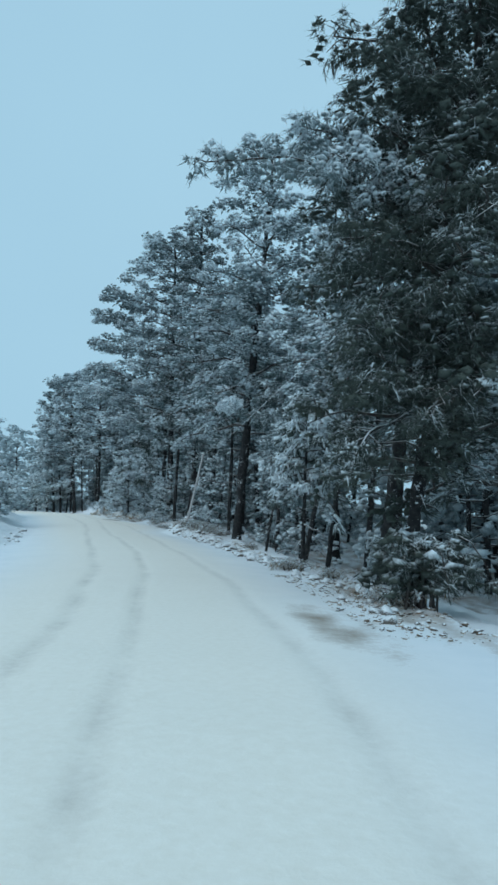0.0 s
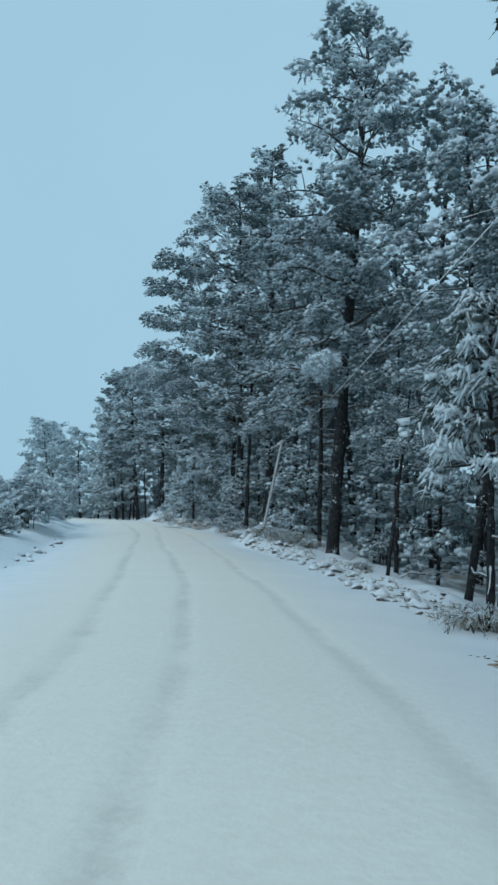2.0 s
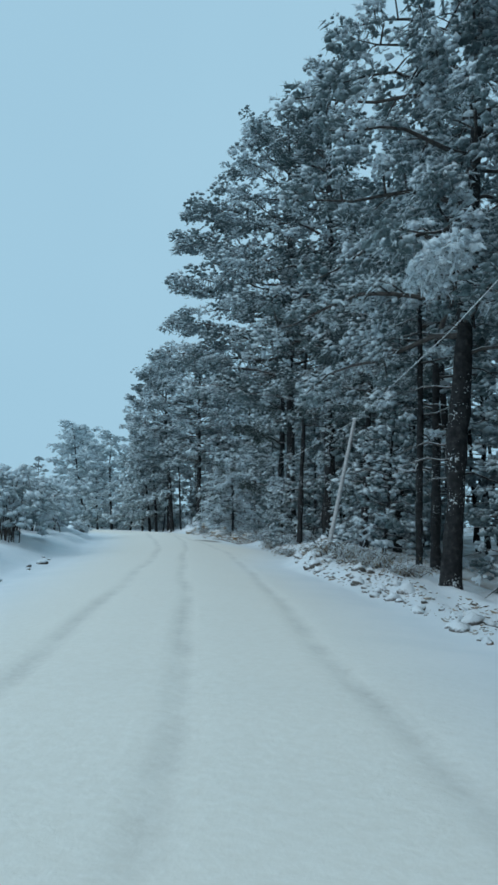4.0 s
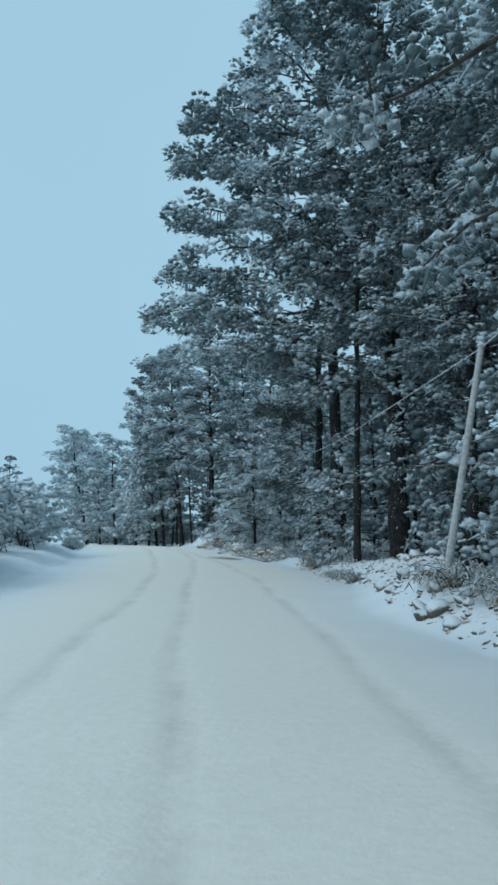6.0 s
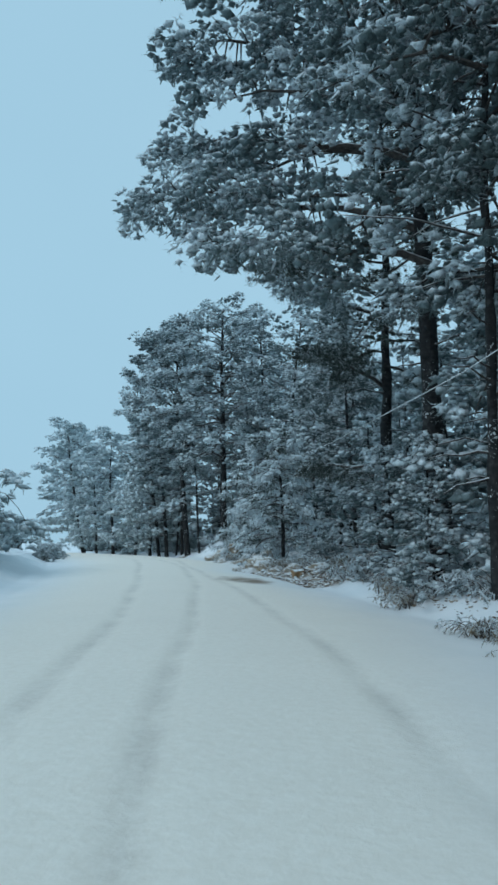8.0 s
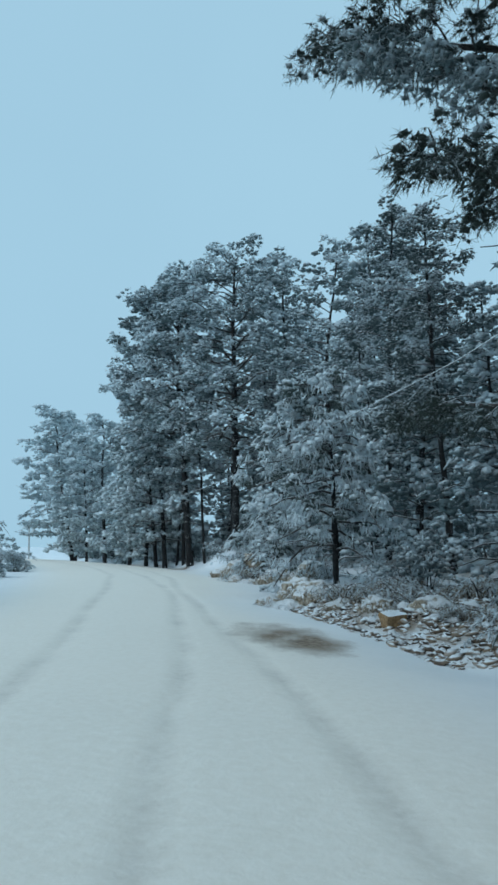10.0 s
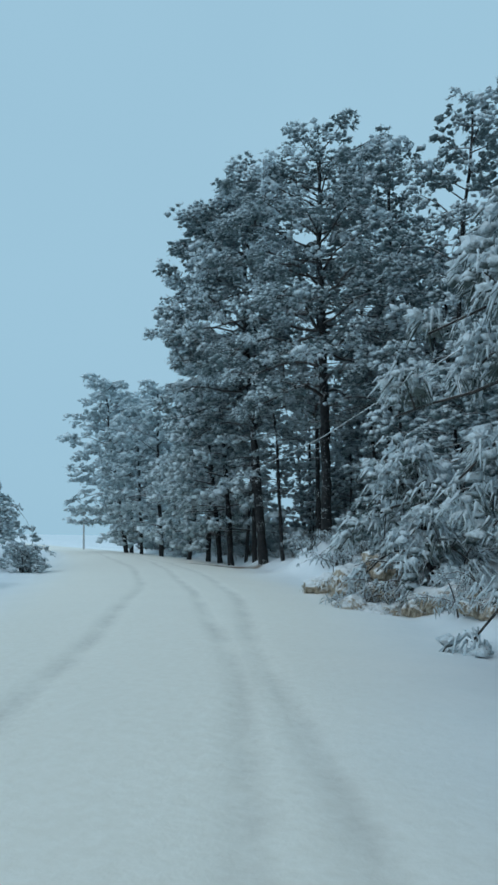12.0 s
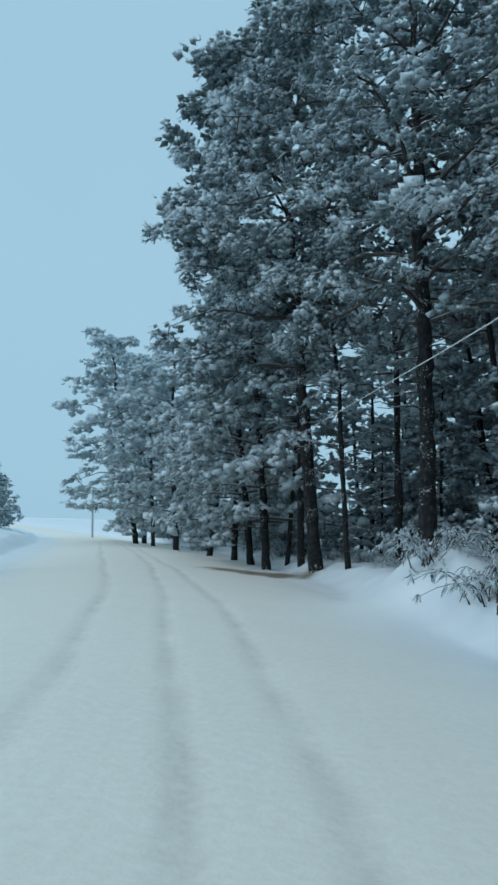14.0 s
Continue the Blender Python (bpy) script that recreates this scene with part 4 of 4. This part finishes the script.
ochre, n, l, b = material("ochre_sandstone", 0.9)
tb = noise_node(n, l, 5.0, 5.0)
col = ramp(n, l, tb.outputs["Fac"], [(0.3, (0.20, 0.12, 0.06)), (0.7, (0.44, 0.29, 0.16))])
l.new(mix_colour(n, l, snow_mask(n, l, 0.5, 0.95, 5.0, 0.7), col.outputs["Color"], SNOW), b.inputs["Base Color"])
bump(n, l, b, tb.outputs["Fac"], 0.7, 0.03)
bm = bmesh.new()
bmesh.ops.create_cube(bm, size=1.5)
bmesh.ops.subdivide_edges(bm, edges=bm.edges[:], cuts=3, use_grid_fill=True)
for vert in bm.verts:
    c = vert.co
    c *= 1 - 0.12 * (c.length - 0.75) + 0.22 * noise.noise(c * 1.4) + 0.10 * noise.noise(c * 4.3)
    c.z *= 0.75
boulder_mesh = bpy.data.meshes.new("boulder")
bm.to_mesh(boulder_mesh)
bm.free()
boulder_mesh.materials.append(ochre)
boulder = new("boulder", boulder_mesh)
boulder.matrix_world = pose(-8.75, 52.3, gz(-8.75, 52.3) + 0.05, 8, -6, 25) @ Matrix.Scale(0.19, 4)
tagged(boulder, "ochre sandstone boulder lying in the roadside rubble", "boulder")

# ---- chips of stone, clods and litter strewn over the bank ----
chip_mat, n, l, b = material("frosty_stone_chips", 0.9)
info = n.new("ShaderNodeNewGeometry")
hue = ramp(n, l, info.outputs["Random Per Island"], [(0.0, (0.06, 0.05, 0.042)), (0.4, (0.17, 0.13, 0.098)), (0.75, (0.33, 0.26, 0.19)), (1.0, (0.42, 0.38, 0.34))])
l.new(mix_colour(n, l, snow_mask(n, l, 0.45, 0.9, 9.0, 1.4), hue.outputs["Color"], SNOW), b.inputs["Base Color"])


def rubble(seed, count, y0, y1, off0, off1, r0, r1, label):
    """Small broken pieces lying on the ground along the right-hand edge of the road."""
    rng = np.random.RandomState(seed)
    y = rng.uniform(y0, y1, count)
    x = road_x(y) + along(EDGE_R, y) + rng.uniform(off0, off1, count)
    r = r0 + (r1 - r0) * rng.uniform(0, 1, count) ** 2.5
    shape = LOBE_V[None] * rng.uniform(0.6, 1.4, (count, 6, 1)) * rng.uniform([0.8, 0.8, 0.35], [1.9, 1.3, 0.8], (count, 3))[:, None]
    turn = rng.uniform(0, 6.28, count)
    ca, sa = np.cos(turn)[:, None], np.sin(turn)[:, None]
    shape = np.stack([shape[..., 0] * ca - shape[..., 1] * sa, shape[..., 0] * sa + shape[..., 1] * ca, shape[..., 2] + 0.3 * shape[..., 0]], -1)
    v = (np.stack([x, y, ground_z(x, y) + 0.15 * r], -1)[:, None] + shape * r[:, None, None]).reshape(-1, 3)
    f = (LOBE_F[None] + (np.arange(count) * 6)[:, None, None]).reshape(-1, 3)
    return tagged(mesh_object("rubble", v, f, chip_mat), label, "rubble", kind="stuff")


rubble(81, 3200, 50.0, 56.0, -0.3, 2.8, 0.015, 0.085, "brown and grey stone rubble dusted with snow on the bank")
rubble(82, 900, 8.0, 16.0, -0.4, 1.4, 0.012, 0.05, "dirty gravel and clods along the verge")
rubble(83, 1500, 18.0, 48.0, 0.0, 1.3, 0.012, 0.06, "frosted gravel and clods along the bank")

# ---- grass tussocks that hang from the broken edge of the bank, under snow ----
bank_snow, n, l, b = material("snow_over_thatch", 0.75)
tb = noise_node(n, l, 7.0, 5.0)
stalks = noise_node(n, l, 26.0, 4.0)
lie = n.new("ShaderNodeMapping")
lie.inputs["Scale"].default_value = (1, 1, 0.22)
l.new(stalks.inputs["Vector"].links[0].from_socket, lie.inputs["Vector"])
l.new(lie.outputs["Vector"], stalks.inputs["Vector"])
# Dead-grass tones, lightened so the colour holds the headlights falling on the bank.
headlit_thatch = ramp(n, l, stalks.outputs["Fac"], [(0.3, (0.13, 0.105, 0.075)), (0.5, (0.36, 0.305, 0.23)), (0.7, (0.58, 0.52, 0.43))])
white = ramp(n, l, tb.outputs["Fac"], [(0.3, (0.70, 0.73, 0.74)), (0.6, (0.84, 0.86, 0.87))])
l.new(mix_colour(n, l, snow_mask(n, l, 0.40, 0.68, 4.5, 1.8), headlit_thatch.outputs["Color"], white.outputs["Color"]), b.inputs["Base Color"])
bump(n, l, b, maths(n, l, "ADD", tb.outputs["Fac"], stalks.outputs["Fac"]), 0.9, 0.05)
straw, n, l, b = material("dead_straw", 0.85)
info = n.new("ShaderNodeNewGeometry")
hue = ramp(n, l, info.outputs["Random Per Island"], [(0.0, (0.13, 0.10, 0.075)), (0.55, (0.36, 0.29, 0.20)), (1.0, (0.60, 0.54, 0.45))])
l.new(mix_colour(n, l, snow_mask(n, l, 0.35, 0.8, 9.0, 1.1), hue.outputs["Color"], SNOW), b.inputs["Base Color"])


def tussock(seed, blades=230):
    """A mat of hanging dead grass with a lumpy cap of snow; about 1 m across and 0.45 m high."""
    rng = np.random.RandomState(seed)
    clump = new("grass_tussock")
    bm = bmesh.new()
    bmesh.ops.create_icosphere(bm, subdivisions=4, radius=1.0)
    for vert in bm.verts:
        c = vert.co
        k = 1 + 0.32 * noise.noise(c * 1.6 + Vector((seed * 5.3, 0, 0))) + 0.22 * noise.noise(c * 3.9 + Vector((0, seed * 2.1, 0)))
        c.x, c.y, c.z = c.x * 0.42 * k, c.y * 0.38 * k, 0.17 + c.z * 0.25 * k - 0.08 * (c.x * c.x + c.y * c.y)
    me = bpy.data.meshes.new("snow_cap")
    bm.to_mesh(me)
    bm.free()
    me.materials.append(bank_snow)
    me.polygons.foreach_set("use_smooth", np.ones(len(me.polygons), bool))
    cap = new("snow_cap", me)
    cap.parent = clump
    tagged(cap, "lumpy cap of snow")
    v, f = [], []
    for i in range(blades):
        a = rng.uniform(0, 6.28)
        d = np.array([math.cos(a), math.sin(a), 0])
        side = np.array([-d[1], d[0], 0])
        r0 = rng.uniform(0.22, 0.42)
        z0 = 0.40 - 0.75 * (r0 - 0.12) + rng.uniform(-0.05, 0.05)
        out, wide = rng.uniform(0.04, 0.15), rng.uniform(0.008, 0.022)
        bend = side * rng.normal() * 0.08
        base = len(v)
        for q in (0.0, 0.33, 0.66, 1.0):
            p = d * (r0 + out * q ** 0.7) + bend * q + np.array([0, 0, z0 + 0.05 * q - (min(z0, 0.22) + 0.05) * q * q])
            v += [p - side * wide * (1.05 - q), p + side * wide * (1.05 - q)]
        f += [(base + 2 * j, base + 2 * j + 1, base + 2 * j + 3, base + 2 * j + 2) for j in range(3)]
    tagged(mesh_object("straw", v, f, straw, clump), "tan hanging blades", kind="stuff")
    return clump


tufts = [tussock(k) for k in range(3)]
spots = ((-14.15, 64.75, 1.1), (-13.7, 64.35, 1.2), (-13.2, 63.95, 1.15), (-13.7, 65.1, 1.3), (-13.0, 64.7, 1.4), (-13.35, 62.4, 0.7), (-12.95, 62.25, 0.8), (-12.55, 62.15, 0.85), (-12.15, 62.0, 0.9), (-11.75, 61.9, 0.95), (-11.4, 61.4, 1.0), (-11.2, 60.7, 1.0), (-10.9, 60.0, 1.0), (-11.0, 55.3, 0.8), (-10.6, 55.1, 0.95), (-10.15, 55.25, 1.05), (-10.45, 55.75, 1.1), (-9.7, 55.2, 0.9), (-9.6, 54.2, 0.7), (-9.0, 53.4, 0.6), (-8.2, 53.1, 0.8), (-7.4, 53.0, 0.8))
for k, (x, y, size) in enumerate(spots):
    m = pose(x, y, gz(x, y) - 0.10, 0, 0, k * 83) @ Matrix.Diagonal((size * (1.1 + 0.3 * math.sin(k * 2.3)), size * (1.0 + 0.2 * math.sin(k * 4.1)), size * (0.85 + 0.25 * math.sin(k * 1.7)), 1))
    ob = copy_thing(tufts[k % 3], m) if k > 2 else tufts[k]
    ob.matrix_world = m
    tagged(ob, "tan dead grass tussock hanging under a cap of snow", "grass tussock", "tussocks along the bank")

# ---- telephone line on leaning poles ----
def pole(base, top, r):
    p = new("utility_pole")
    base, top = np.array(base), np.array(top)
    s = np.linspace(-0.08, 1, 9)[:, None]
    v, f = tube(base + (top - base) * s, np.linspace(r * 1.1, r * 0.85, 9), 9)
    mesh_object("shaft", v, f, pole_mat, p, True)
    cap, cf = tube(np.array([top + [0, 0, -0.01], top + [0, 0, 0.03], top + [0, 0, 0.07]]), [r * 1.25, r * 1.15, r * 0.2], 9)
    mesh_object("snow_cap", cap, cf, pole_mat, p, True, "small cap of snow")
    return p


tagged(pole((-3.15, 36.2, gz(-3.15, 36.2)), (-2.42, 36.5, 3.85), 0.06), "thin pale pole leaning over the snowy verge", "pole")
far_top = gz(-48.5, 112.0) + 4.2
far_pole = pole((-48.5, 112.0, gz(-48.5, 112.0)), (-48.7, 112.0, far_top), 0.09)
v, f = tube(np.array([(-49.5, 112.0, far_top - 0.3), (-47.9, 112.0, far_top - 0.3)]), [0.07, 0.07], 6)
mesh_object("crossarm", v, f, pole_mat, far_pole)
tagged(far_pole, "wooden utility pole with a short crossarm", "pole")
LINE = ((5.0, -6.0, 5.9), (4.4, 8.0, 5.8), (2.9, 11.5, 5.4), (1.2, 16.0, 4.3), (-0.7, 28.4, 4.1), (-2.42, 36.5, 3.82), (-5.2, 44.5, 3.45), (-7.9, 52.6, 3.6), (-11.6, 60.5, 3.6), (-15.1, 68.5, 3.7), (-20.0, 78.0, 3.8), (-30.0, 92.0, 4.0), (-48.5, 112.0, far_top - 0.25))
ys = np.linspace(-6, 112, 90)
cable = new("overhead_cable")
v, f = tube(np.stack([np.interp(ys, [p[1] for p in LINE], [p[0] for p in LINE]), ys, np.interp(ys, [p[1] for p in LINE], [p[2] for p in LINE])], 1), np.full(90, 0.0095), 5)
mesh_object("wire", v, f, cable_mat, cable, True)
tagged(cable, "thin snow-coated cable strung along the verge", "cable")
